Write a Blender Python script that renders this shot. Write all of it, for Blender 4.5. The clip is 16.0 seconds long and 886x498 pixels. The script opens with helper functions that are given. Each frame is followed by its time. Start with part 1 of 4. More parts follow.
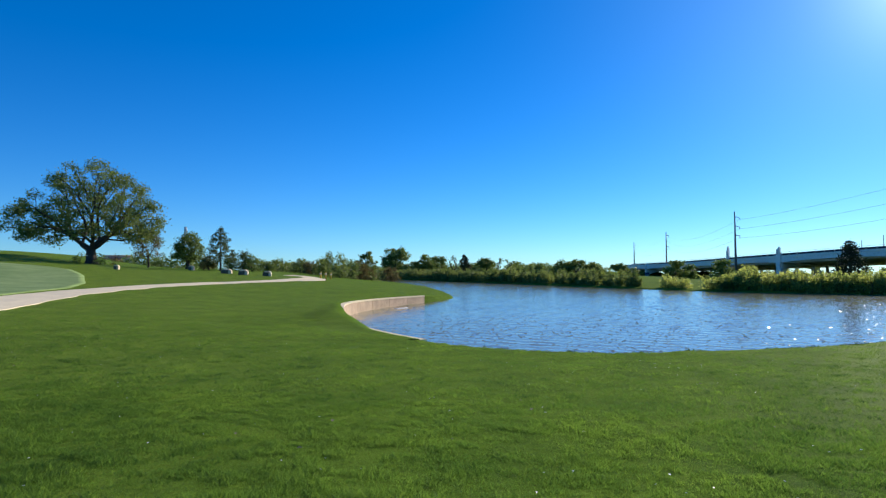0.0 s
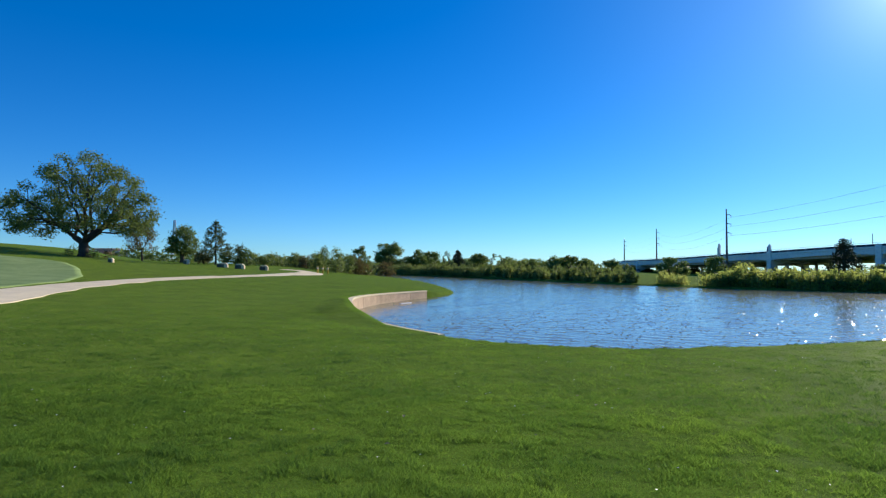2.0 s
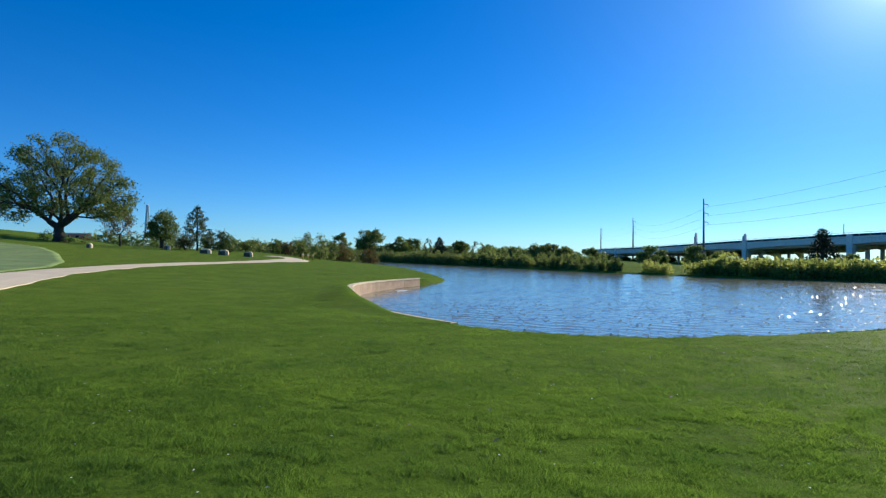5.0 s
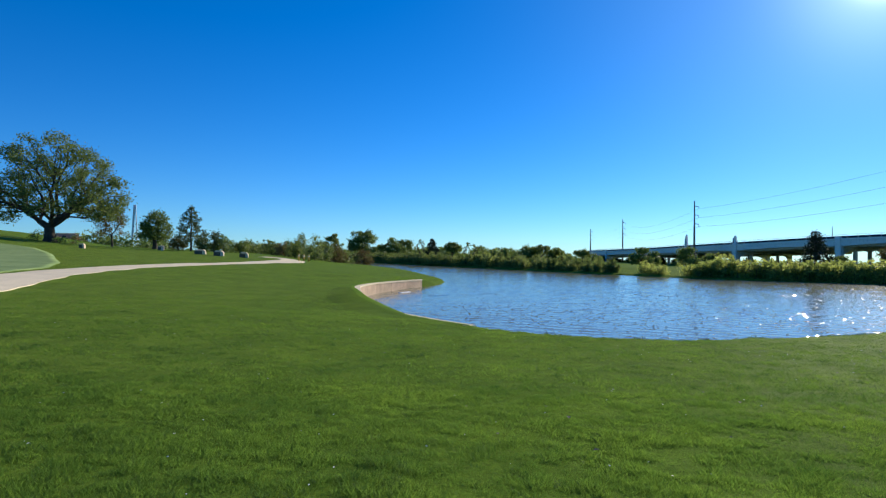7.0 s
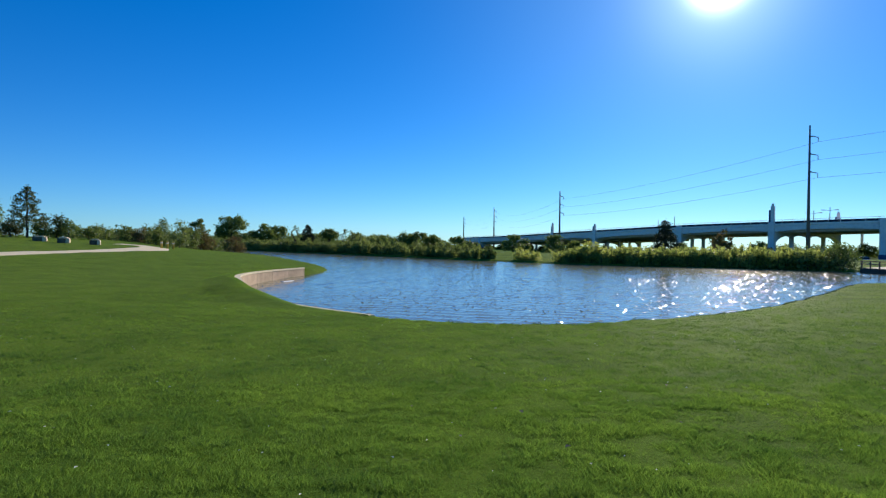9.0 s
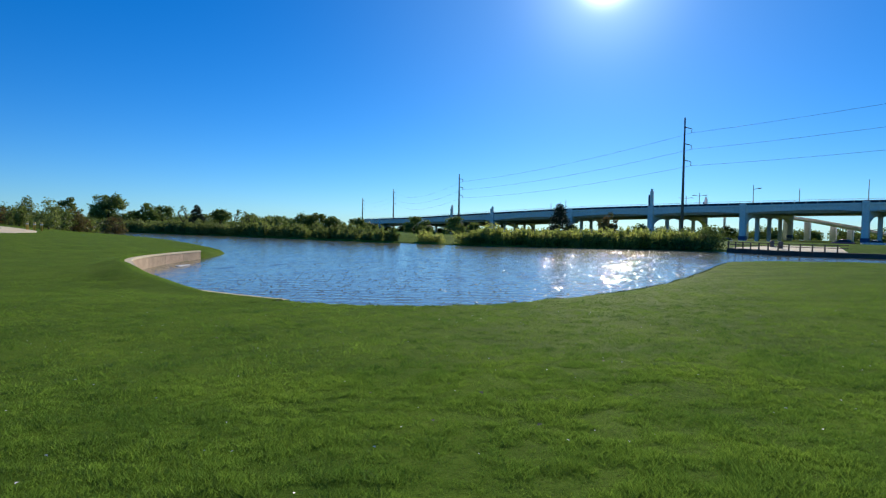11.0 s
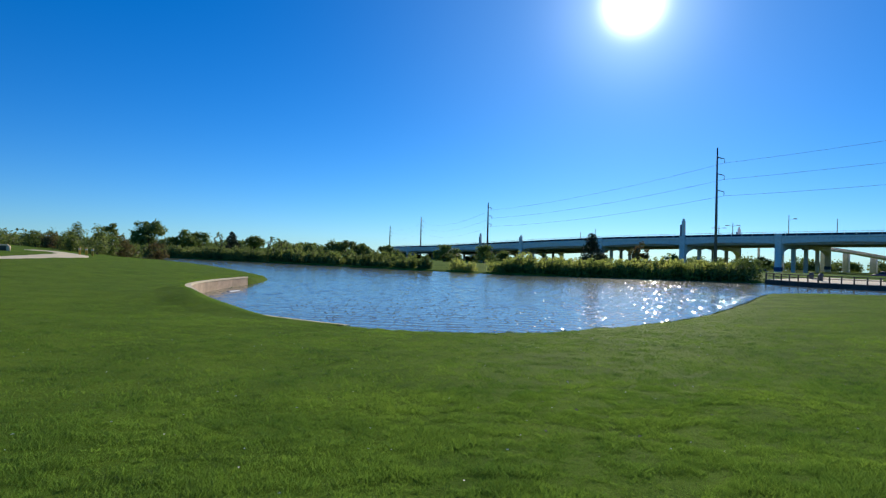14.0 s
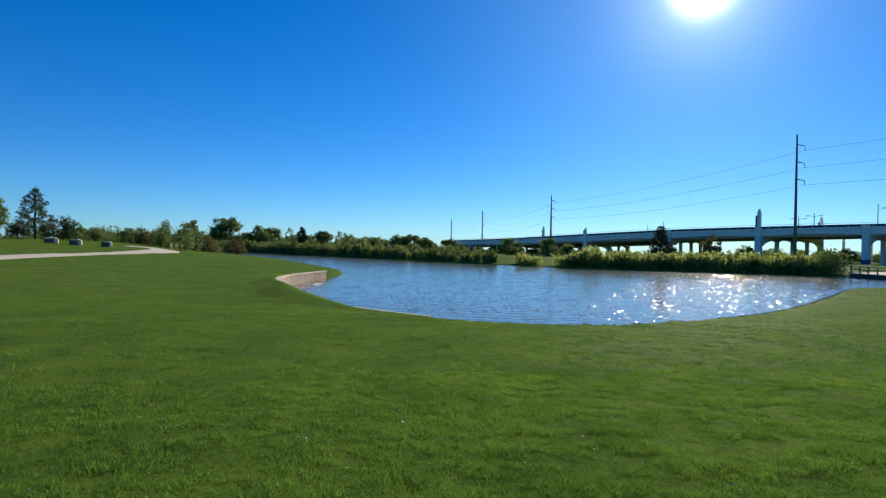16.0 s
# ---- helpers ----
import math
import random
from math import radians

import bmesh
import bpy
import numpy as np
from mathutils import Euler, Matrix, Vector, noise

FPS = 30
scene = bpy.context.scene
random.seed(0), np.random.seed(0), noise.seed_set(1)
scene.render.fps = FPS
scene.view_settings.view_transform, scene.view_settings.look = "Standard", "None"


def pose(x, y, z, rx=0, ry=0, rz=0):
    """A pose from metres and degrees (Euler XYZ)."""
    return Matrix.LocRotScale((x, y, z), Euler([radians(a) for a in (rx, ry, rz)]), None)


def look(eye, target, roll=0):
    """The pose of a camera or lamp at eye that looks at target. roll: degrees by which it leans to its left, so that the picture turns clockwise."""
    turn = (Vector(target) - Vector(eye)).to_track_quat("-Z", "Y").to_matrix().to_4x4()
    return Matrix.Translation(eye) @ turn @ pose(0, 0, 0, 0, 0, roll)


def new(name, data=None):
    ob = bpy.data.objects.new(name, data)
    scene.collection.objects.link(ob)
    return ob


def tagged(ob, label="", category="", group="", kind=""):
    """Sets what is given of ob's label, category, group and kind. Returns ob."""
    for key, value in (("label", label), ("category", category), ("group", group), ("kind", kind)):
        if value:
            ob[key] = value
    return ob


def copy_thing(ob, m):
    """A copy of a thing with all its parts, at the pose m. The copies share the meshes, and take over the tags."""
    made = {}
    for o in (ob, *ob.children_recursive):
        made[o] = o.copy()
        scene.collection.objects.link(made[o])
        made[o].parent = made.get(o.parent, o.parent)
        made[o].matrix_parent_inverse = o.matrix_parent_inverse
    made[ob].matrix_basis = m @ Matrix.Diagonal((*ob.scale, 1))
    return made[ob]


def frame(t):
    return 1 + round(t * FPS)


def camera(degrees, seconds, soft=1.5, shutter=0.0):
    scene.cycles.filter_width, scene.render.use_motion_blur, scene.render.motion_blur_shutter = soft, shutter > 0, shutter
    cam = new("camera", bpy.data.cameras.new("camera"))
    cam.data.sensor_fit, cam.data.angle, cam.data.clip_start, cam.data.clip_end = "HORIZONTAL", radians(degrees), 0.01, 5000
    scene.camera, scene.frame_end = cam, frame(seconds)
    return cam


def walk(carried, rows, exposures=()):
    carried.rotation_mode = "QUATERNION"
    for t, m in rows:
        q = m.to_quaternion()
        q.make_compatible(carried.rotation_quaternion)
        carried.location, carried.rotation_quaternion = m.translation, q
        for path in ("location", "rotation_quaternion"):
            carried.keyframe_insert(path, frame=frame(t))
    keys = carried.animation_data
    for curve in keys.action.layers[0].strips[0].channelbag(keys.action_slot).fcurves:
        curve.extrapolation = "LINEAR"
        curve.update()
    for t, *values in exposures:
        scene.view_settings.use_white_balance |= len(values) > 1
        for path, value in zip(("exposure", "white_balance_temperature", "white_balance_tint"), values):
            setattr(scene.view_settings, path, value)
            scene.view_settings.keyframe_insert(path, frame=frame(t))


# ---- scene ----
cam = camera(76.2, 16.0, soft=1.25)
ROWS = [
    (0, 0.26, 0.33, 1.52, -18.65, 2.06, -0.32),
    (0.5, 0.02, 0.42, 1.51, -21.40, 1.77, 0.14),
    (1, -0.21, 0.52, 1.51, -20.88, 1.26, 0.14),
    (1.5, -0.44, 0.64, 1.50, -19.51, 1.28, 0.04),
    (2, -0.64, 0.76, 1.50, -19.61, 1.59, 0.03),
    (2.5, -0.80, 0.87, 1.50, -22.25, 1.38, 0.15),
    (3, -0.96, 0.98, 1.50, -23.88, 1.38, 0.28),
    (3.5, -1.12, 1.09, 1.50, -23.60, 0.54, 0.29),
    (4, -1.31, 1.21, 1.51, -22.51, 0.50, 0.34),
    (6.5, -2.42, 1.81, 1.53, -21.69, -0.04, 0.42),
    (7, -2.61, 1.97, 1.54, -22.93, 0.41, 0.48),
    (7.5, -2.77, 2.16, 1.55, -23.13, 0.73, 0.51),
    (8, -2.90, 2.37, 1.56, -24.81, 0.74, 0.39),
    (8.5, -2.99, 2.60, 1.56, -30.15, 0.03, 0.63),
    (9, -3.07, 2.81, 1.55, -35.53, -0.81, 0.53),
    (9.5, -3.12, 3.00, 1.54, -40.38, -1.53, 0.70),
    (10, -3.22, 3.14, 1.54, -42.50, -2.25, 0.65),
    (12.5, -4.11, 3.43, 1.61, -48.91, -1.79, 0.93),
    (13, -4.33, 3.44, 1.62, -48.39, -1.14, 1.19),
    (13.5, -4.56, 3.39, 1.62, -46.36, 0.28, 1.22),
    (14, -4.84, 3.32, 1.64, -43.11, 0.21, 1.18),
    (14.5, -5.16, 3.23, 1.67, -40.15, 0.39, 1.05),
    (15, -5.51, 3.13, 1.71, -39.71, 0.16, 1.08),
    (15.5, -5.83, 2.99, 1.72, -38.69, 0.35, 0.93),
    (16, -6.14, 2.82, 1.73, -36.96, -0.57, 0.85),
]


def aim(x, y, z, yaw, pitch, roll):
    a, p = radians(yaw), radians(pitch)
    ahead = Vector((-math.sin(a) * math.cos(p), math.cos(a) * math.cos(p), math.sin(p)))
    return look((x, y, z), Vector((x, y, z)) + ahead, roll)


walk(cam, [(t, aim(*r)) for t, *r in ROWS], [(0.0, 0.3), (3.5, 0.16), (7.0, 0.2), (9.0, 0.06), (12.5, -0.08), (16.0, -0.05)])

# ---- light ----
SUN_AZ, SUN_EL = radians(61.3), radians(23.0)
world = bpy.data.worlds.new("sky")
scene.world = world
world.use_nodes = True
wn = world.node_tree
sky = wn.nodes.new("ShaderNodeTexSky")
sky.sky_type, sky.sun_disc = "NISHITA", False
sky.sun_elevation, sky.sun_rotation = SUN_EL, SUN_AZ
sky.altitude, sky.air_density, sky.dust_density, sky.ozone_density = 1300.0, 1.0, 0.2, 6.0
rich = wn.nodes.new("ShaderNodeHueSaturation")
rich.inputs["Saturation"].default_value, rich.inputs["Hue"].default_value = 1.26, 0.503
cool = wn.nodes.new("ShaderNodeMix")
cool.data_type, cool.blend_type = "RGBA", "MULTIPLY"
cool.inputs[0].default_value, cool.inputs[7].default_value = 1.0, (0.55, 0.87, 1.1, 1)
level_sky = wn.nodes.new("ShaderNodeGamma")
level_sky.inputs[1].default_value = 0.88
wn.links.new(rich.outputs[0], level_sky.inputs[0])
wn.links.new(level_sky.outputs[0], cool.inputs[6])
wn.links.new(sky.outputs[0], rich.inputs["Color"])
wn.links.new(cool.outputs[2], wn.nodes["Background"].inputs[0])
wn.nodes["Background"].inputs[1].default_value = 0.14
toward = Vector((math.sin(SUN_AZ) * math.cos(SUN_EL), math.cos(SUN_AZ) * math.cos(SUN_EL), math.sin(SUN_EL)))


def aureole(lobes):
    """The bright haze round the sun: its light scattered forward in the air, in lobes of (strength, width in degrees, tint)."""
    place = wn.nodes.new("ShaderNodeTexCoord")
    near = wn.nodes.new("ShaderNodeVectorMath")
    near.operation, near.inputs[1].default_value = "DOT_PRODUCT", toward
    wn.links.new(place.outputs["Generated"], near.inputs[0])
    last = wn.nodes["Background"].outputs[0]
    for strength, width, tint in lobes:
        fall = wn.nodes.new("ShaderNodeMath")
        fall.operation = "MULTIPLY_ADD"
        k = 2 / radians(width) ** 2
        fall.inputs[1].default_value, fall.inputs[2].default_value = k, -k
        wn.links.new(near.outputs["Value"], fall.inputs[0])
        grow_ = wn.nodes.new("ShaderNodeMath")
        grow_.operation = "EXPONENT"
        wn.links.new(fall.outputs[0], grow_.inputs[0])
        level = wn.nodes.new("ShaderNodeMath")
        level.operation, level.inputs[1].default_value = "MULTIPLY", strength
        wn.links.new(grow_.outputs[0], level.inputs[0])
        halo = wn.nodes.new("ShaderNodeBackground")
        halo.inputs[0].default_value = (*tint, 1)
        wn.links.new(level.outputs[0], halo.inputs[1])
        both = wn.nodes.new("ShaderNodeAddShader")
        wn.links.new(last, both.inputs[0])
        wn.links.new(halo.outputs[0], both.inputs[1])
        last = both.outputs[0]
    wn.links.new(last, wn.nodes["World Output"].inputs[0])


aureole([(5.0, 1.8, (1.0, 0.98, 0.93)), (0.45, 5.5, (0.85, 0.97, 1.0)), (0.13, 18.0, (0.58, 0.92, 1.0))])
lamp = bpy.data.lights.new("sun", "SUN")
lamp.energy, lamp.angle, lamp.color = 5.0, radians(0.53), (1.0, 0.9, 0.76)
sun = new("sun", lamp)
sun.matrix_world = look(toward * 300, (0, 0, 0))

# ---- materials ----
def material(name, base, rough=0.8, metal=0.0, spread=None, scale=4.0, fine=40.0, bump=0.0, bump_scale=60.0, island=0.0, spec=0.3, per_object=0.0, translucent=0.0, sheen=0.0, deep=0.6, clear=1.08):
    """A surface of base colour that drifts to spread at two scales, with bump; island varies it piece by piece."""
    m = bpy.data.materials.new(name)
    m.use_nodes = True
    n, l = m.node_tree.nodes, m.node_tree.links
    s = n["Principled BSDF"]
    s.inputs["Roughness"].default_value = rough
    s.inputs["Metallic"].default_value = metal
    s.inputs["Specular IOR Level"].default_value = spec
    if sheen:
        s.inputs["Sheen Weight"].default_value, s.inputs["Sheen Roughness"].default_value = sheen, 0.4
        s.inputs["Sheen Tint"].default_value = (0.8, 0.85, 0.25, 1)
    geo = n.new("ShaderNodeNewGeometry")
    colour = None
    if spread is None:
        spread = tuple(c * 0.7 for c in base)

    def mixed(a, b, fac):
        mx = n.new("ShaderNodeMix")
        mx.data_type = "RGBA"
        for i, v in ((6, a), (7, b)):
            if isinstance(v, tuple):
                mx.inputs[i].default_value = (*v, 1)
            else:
                l.new(v, mx.inputs[i])
        l.new(fac, mx.inputs[0])
        return mx.outputs[2]

    def field(sc, lo, hi, detail=4.0):
        t = n.new("ShaderNodeTexNoise")
        t.inputs["Scale"].default_value, t.inputs["Detail"].default_value = sc, detail
        l.new(geo.outputs["Position"], t.inputs["Vector"])
        r = n.new("ShaderNodeMapRange")
        r.inputs[1].default_value, r.inputs[2].default_value = lo, hi
        l.new(t.outputs[0], r.inputs[0])
        return r.outputs[0]

    colour = mixed(base, spread, field(scale, 0.35, 0.68))
    dark = tuple(c * (0.72 if deep < 0.8 else 0.4) for c in spread)
    f2 = field(fine, 0.5, 0.8, 2.0)
    half = n.new("ShaderNodeMath")
    half.operation = "MULTIPLY"
    half.inputs[1].default_value = deep
    l.new(f2, half.inputs[0])
    colour = mixed(colour, dark, half.outputs[0])
    for amount, source in ((island, "geo"), (per_object, "ob")):
        if amount:
            if source == "geo":
                val = geo.outputs["Random Per Island"]
            else:
                val = n.new("ShaderNodeObjectInfo").outputs["Random"]
            hsv = n.new("ShaderNodeHueSaturation")
            r = n.new("ShaderNodeMapRange")
            r.inputs[3].default_value, r.inputs[4].default_value = 1 - amount, 1 + amount
            l.new(val, r.inputs[0])
            l.new(r.outputs[0], hsv.inputs["Value"])
            r2 = n.new("ShaderNodeMapRange")
            r2.inputs[3].default_value, r2.inputs[4].default_value = 0.5 + amount * 0.04, 0.5 - amount * 0.06
            l.new(val, r2.inputs[0])
            l.new(r2.outputs[0], hsv.inputs["Hue"])
            l.new(colour, hsv.inputs["Color"])
            colour = hsv.outputs[0]
    l.new(colour, s.inputs["Base Color"])
    if bump:
        t = n.new("ShaderNodeTexNoise")
        t.inputs["Scale"].default_value, t.inputs["Detail"].default_value = bump_scale, 5.0
        l.new(geo.outputs["Position"], t.inputs["Vector"])
        b = n.new("ShaderNodeBump")
        b.inputs["Strength"].default_value, b.inputs["Distance"].default_value = min(1.0, bump * 10), bump
        l.new(t.outputs[0], b.inputs["Height"])
        l.new(b.outputs[0], s.inputs["Normal"])
    if translucent:
        tr = n.new("ShaderNodeBsdfTranslucent")
        through_leaf = n.new("ShaderNodeMix")
        through_leaf.data_type, through_leaf.blend_type = "RGBA", "MULTIPLY"
        through_leaf.inputs[0].default_value, through_leaf.inputs[7].default_value = 1.0, (clear, clear * 0.98, clear * 0.79, 1)
        l.new(colour, through_leaf.inputs[6])
        l.new(through_leaf.outputs[2], tr.inputs["Color"])
        mx = n.new("ShaderNodeMixShader")
        mx.inputs[0].default_value = translucent
        l.new(s.outputs[0], mx.inputs[1])
        l.new(tr.outputs[0], mx.inputs[2])
        l.new(mx.outputs[0], n["Material Output"].inputs["Surface"])
    return m


turf = material("turf", (0.112, 0.185, 0.018), 0.6, spread=(0.058, 0.115, 0.012), scale=0.8, fine=22.0, bump=0.05, bump_scale=45.0, spec=0.003, deep=1.0, sheen=0.1)
blade_green = material("blade_green", (0.155, 0.272, 0.044), 0.5, spread=(0.09, 0.185, 0.034), scale=0.6, fine=3.4, island=0.28, spec=0.12, translucent=0.8)
stubble = material("dry_turf", (0.22, 0.3, 0.1), 0.9, spread=(0.14, 0.22, 0.06), scale=0.35, fine=2.0, bump=0.03, bump_scale=20.0)
concrete = material("concrete", (0.78, 0.655, 0.43), 0.85, spread=(0.68, 0.57, 0.38), scale=0.6, fine=12.0, bump=0.004, bump_scale=50.0)
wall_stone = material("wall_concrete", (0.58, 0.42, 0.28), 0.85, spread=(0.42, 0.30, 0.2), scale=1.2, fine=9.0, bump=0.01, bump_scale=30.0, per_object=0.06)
bridge_grey = material("bridge_concrete", (0.88, 0.84, 0.77), 0.8, spread=(0.8, 0.76, 0.7), scale=0.15, fine=2.0, bump=0.01, bump_scale=8.0)
bridge_buff = material("bridge_buff", (0.74, 0.64, 0.55), 0.85, spread=(0.64, 0.55, 0.47), scale=0.2, fine=2.0)
bridge_navy = material("navy_paint", (0.02, 0.03, 0.06), 0.7, scale=1.0)
bridge_blue = material("blue_tile", (0.07, 0.11, 0.22), 0.6, scale=1.0)
steel = material("weathered_steel", (0.12, 0.12, 0.14), 0.6, metal=0.2, spread=(0.15, 0.14, 0.14), scale=0.8)
galvanised = material("galvanised", (0.45, 0.46, 0.47), 0.45, metal=0.7, scale=2.0)
wire = material("wire", (0.10, 0.10, 0.11), 0.9, scale=1.0)
bark = material("bark", (0.085, 0.07, 0.055), 0.95, spread=(0.05, 0.042, 0.035), scale=1.5, fine=14.0, bump=0.03, bump_scale=8.0)
bark_dead = material("dead_bark", (0.23, 0.2, 0.17), 0.95, scale=1.5, fine=14.0)
leaf_oak = material("leaf_oak", (0.175, 0.23, 0.06), 0.6, spread=(0.125, 0.18, 0.046), scale=0.25, fine=1.2, island=0.35, translucent=0.45)
leaf_dark = material("leaf_dark", (0.185, 0.25, 0.065), 0.6, spread=(0.135, 0.2, 0.052), scale=0.25, fine=1.2, island=0.35, translucent=0.4)
leaf_conifer = material("leaf_conifer", (0.12, 0.165, 0.075), 0.7, spread=(0.105, 0.128, 0.045), scale=0.3, fine=1.5, island=0.35, translucent=0.2)
leaf_cedar = material("leaf_cedar", (0.035, 0.05, 0.022), 0.75, scale=0.4, fine=1.5, island=0.3, translucent=0.15)
leaf_bush = material("leaf_bush", (0.34, 0.385, 0.115), 0.5, spread=(0.19, 0.25, 0.07), scale=0.3, fine=1.5, island=0.35, per_object=0.15, translucent=0.72, clear=1.36)
leaf_bank = material("leaf_bank", (0.24, 0.3, 0.09), 0.55, spread=(0.14, 0.2, 0.055), scale=0.3, fine=1.5, island=0.35, per_object=0.2, translucent=0.55, clear=1.1)
leaf_rust = material("leaf_rust", (0.195, 0.128, 0.0525), 0.8, spread=(0.135, 0.15, 0.045), scale=0.5, fine=1.5, island=0.4, translucent=0.3)
rock = material("boulder_stone", (0.2, 0.155, 0.105), 0.9, spread=(0.1, 0.078, 0.055), scale=1.6, fine=8.0, bump=0.05, bump_scale=5.0)
limestone = material("limestone", (0.8, 0.63, 0.42), 0.85, spread=(0.64, 0.5, 0.33), scale=1.6, fine=8.0, bump=0.02, bump_scale=8.0)
yellow = material("yellow_paint", (0.68, 0.46, 0.08), 0.5, scale=3.0)
white_paint = material("white_paint", (0.78, 0.78, 0.78), 0.4, scale=2.0)

dark_stone = material("dark_wet_concrete", (0.10, 0.09, 0.08), 0.8, spread=(0.06, 0.055, 0.05), scale=0.8, fine=6.0)
rust_steel = material("rusty_steel", (0.34, 0.22, 0.13), 0.7, spread=(0.13, 0.08, 0.05), scale=2.0)
car_glass = material("dark_glass", (0.02, 0.025, 0.03), 0.08, scale=1.0, spec=0.6)
tyre = material("tyre", (0.02, 0.02, 0.02), 0.85, scale=2.0)
silver_paint = material("silver_paint", (0.5, 0.5, 0.52), 0.5, metal=0.2, scale=1.0)
maroon_paint = material("maroon_paint", (0.3, 0.1, 0.14), 0.4, scale=1.0)
black_paint = material("black_paint", (0.03, 0.03, 0.035), 0.5, scale=1.0)
brick_red = material("brick_red", (0.48, 0.30, 0.23), 0.9, spread=(0.40, 0.24, 0.19), scale=0.2, fine=2.0)
brick_pale = material("brick_pale", (0.50, 0.44, 0.38), 0.9, scale=0.2, fine=2.0)


def water_material():
    """Silty pond water: a smooth dielectric over olive silt, ruffled by three trains of wind ripples."""
    m = bpy.data.materials.new("pond_water")
    m.use_nodes = True
    n, l = m.node_tree.nodes, m.node_tree.links
    s = n["Principled BSDF"]
    s.inputs["Roughness"].default_value = 0.085
    s.inputs["IOR"].default_value = 1.33
    geo = n.new("ShaderNodeNewGeometry")
    silt = n.new("ShaderNodeTexNoise")
    silt.inputs["Scale"].default_value, silt.inputs["Detail"].default_value = 0.06, 3.0
    l.new(geo.outputs["Position"], silt.inputs["Vector"])
    mix = n.new("ShaderNodeMix")
    mix.data_type = "RGBA"
    mix.inputs[6].default_value, mix.inputs[7].default_value = (0.22, 0.21, 0.12, 1), (0.17, 0.18, 0.11, 1)
    l.new(silt.outputs[0], mix.inputs[0])
    l.new(mix.outputs[2], s.inputs["Base Color"])
    last = None
    for scale, turn, along_, depth in ((2.6, -38, 0.45, 0.018), (7.5, -50, 0.5, 0.0065), (21.0, -30, 0.7, 0.0012)):
        turned = n.new("ShaderNodeMapping")
        turned.inputs["Rotation"].default_value[2] = radians(-turn)
        turned.inputs["Scale"].default_value = (along_, 1, 1)
        l.new(geo.outputs["Position"], turned.inputs["Vector"])
        ripple = n.new("ShaderNodeTexNoise")
        ripple.inputs["Scale"].default_value, ripple.inputs["Detail"].default_value = scale, 2.0
        l.new(turned.outputs[0], ripple.inputs["Vector"])
        b = n.new("ShaderNodeBump")
        b.inputs["Strength"].default_value, b.inputs["Distance"].default_value = 1.0, depth
        l.new(ripple.outputs[0], b.inputs["Height"])
        if last:
            l.new(last, b.inputs["Normal"])
        last = b.outputs[0]
    l.new(last, s.inputs["Normal"])
    return m


pond_water = water_material()


# ---- builders ----
def mesh_of(name, verts, faces, mat, smooth=False):
    me = bpy.data.meshes.new(name)
    if isinstance(verts, np.ndarray):
        verts = verts.tolist()
    if isinstance(faces, np.ndarray):
        faces = faces.tolist()
    me.from_pydata(verts, [], faces)
    me.materials.append(mat)
    if smooth:
        me.polygons.foreach_set("use_smooth", [True] * len(me.polygons))
    me.update()
    return me


def put(name, me, parent=None, label="", category="", group="", kind=""):
    ob = new(name, me)
    if parent:
        ob.parent = parent
    return tagged(ob, label, category, group, kind)


def part(name, bm, mat, parent, label="", smooth=False):
    me = bpy.data.meshes.new(name)
    bm.to_mesh(me)
    bm.free()
    me.materials.append(mat)
    if smooth:
        me.polygons.foreach_set("use_smooth", [True] * len(me.polygons))
    return put(name, me, parent, label)


def box(bm, lo, hi, m=None, bevel=0.0):
    lo, hi = Vector(lo), Vector(hi)
    c = (lo + hi) / 2
    made = bmesh.ops.create_cube(bm, size=1.0, matrix=Matrix.LocRotScale(c, None, hi - lo))["verts"]
    if bevel:
        edges = list({e for v in made for e in v.link_edges})
        made = bmesh.ops.bevel(bm, geom=edges, offset=bevel, segments=2, affect="EDGES", profile=0.5)["verts"]
    if m is not None:
        bmesh.ops.transform(bm, matrix=m, verts=list({v for v in made}))
    return made


def tube(points, radii, sides=8, cap=True):
    """Vertices and faces of a tapered tube along points."""
    pts = [Vector(p) for p in points]
    vs, fs = [], []
    for i, p in enumerate(pts):
        d = (pts[min(i + 1, len(pts) - 1)] - pts[max(i - 1, 0)]).normalized()
        u = d.orthogonal().normalized() if abs(d.z) > 0.95 else d.cross(Vector((0, 0, 1))).normalized()
        w = d.cross(u)
        for k in range(sides):
            a = 2 * math.pi * k / sides
            vs.append(tuple(p + (u * math.cos(a) + w * math.sin(a)) * radii[i]))
    for i in range(len(pts) - 1):
        for k in range(sides):
            k2 = (k + 1) % sides
            fs.append((i * sides + k, i * sides + k2, (i + 1) * sides + k2, (i + 1) * sides + k))
    if cap:
        fs.append(tuple(range(sides))[::-1])
        fs.append(tuple((len(pts) - 1) * sides + k for k in range(sides)))
    return vs, fs


def joined(pieces):
    vs, fs = [], []
    for v, f in pieces:
        o = len(vs)
        vs.extend(v)
        fs.extend([tuple(i + o for i in q) for q in f])
    return vs, fs


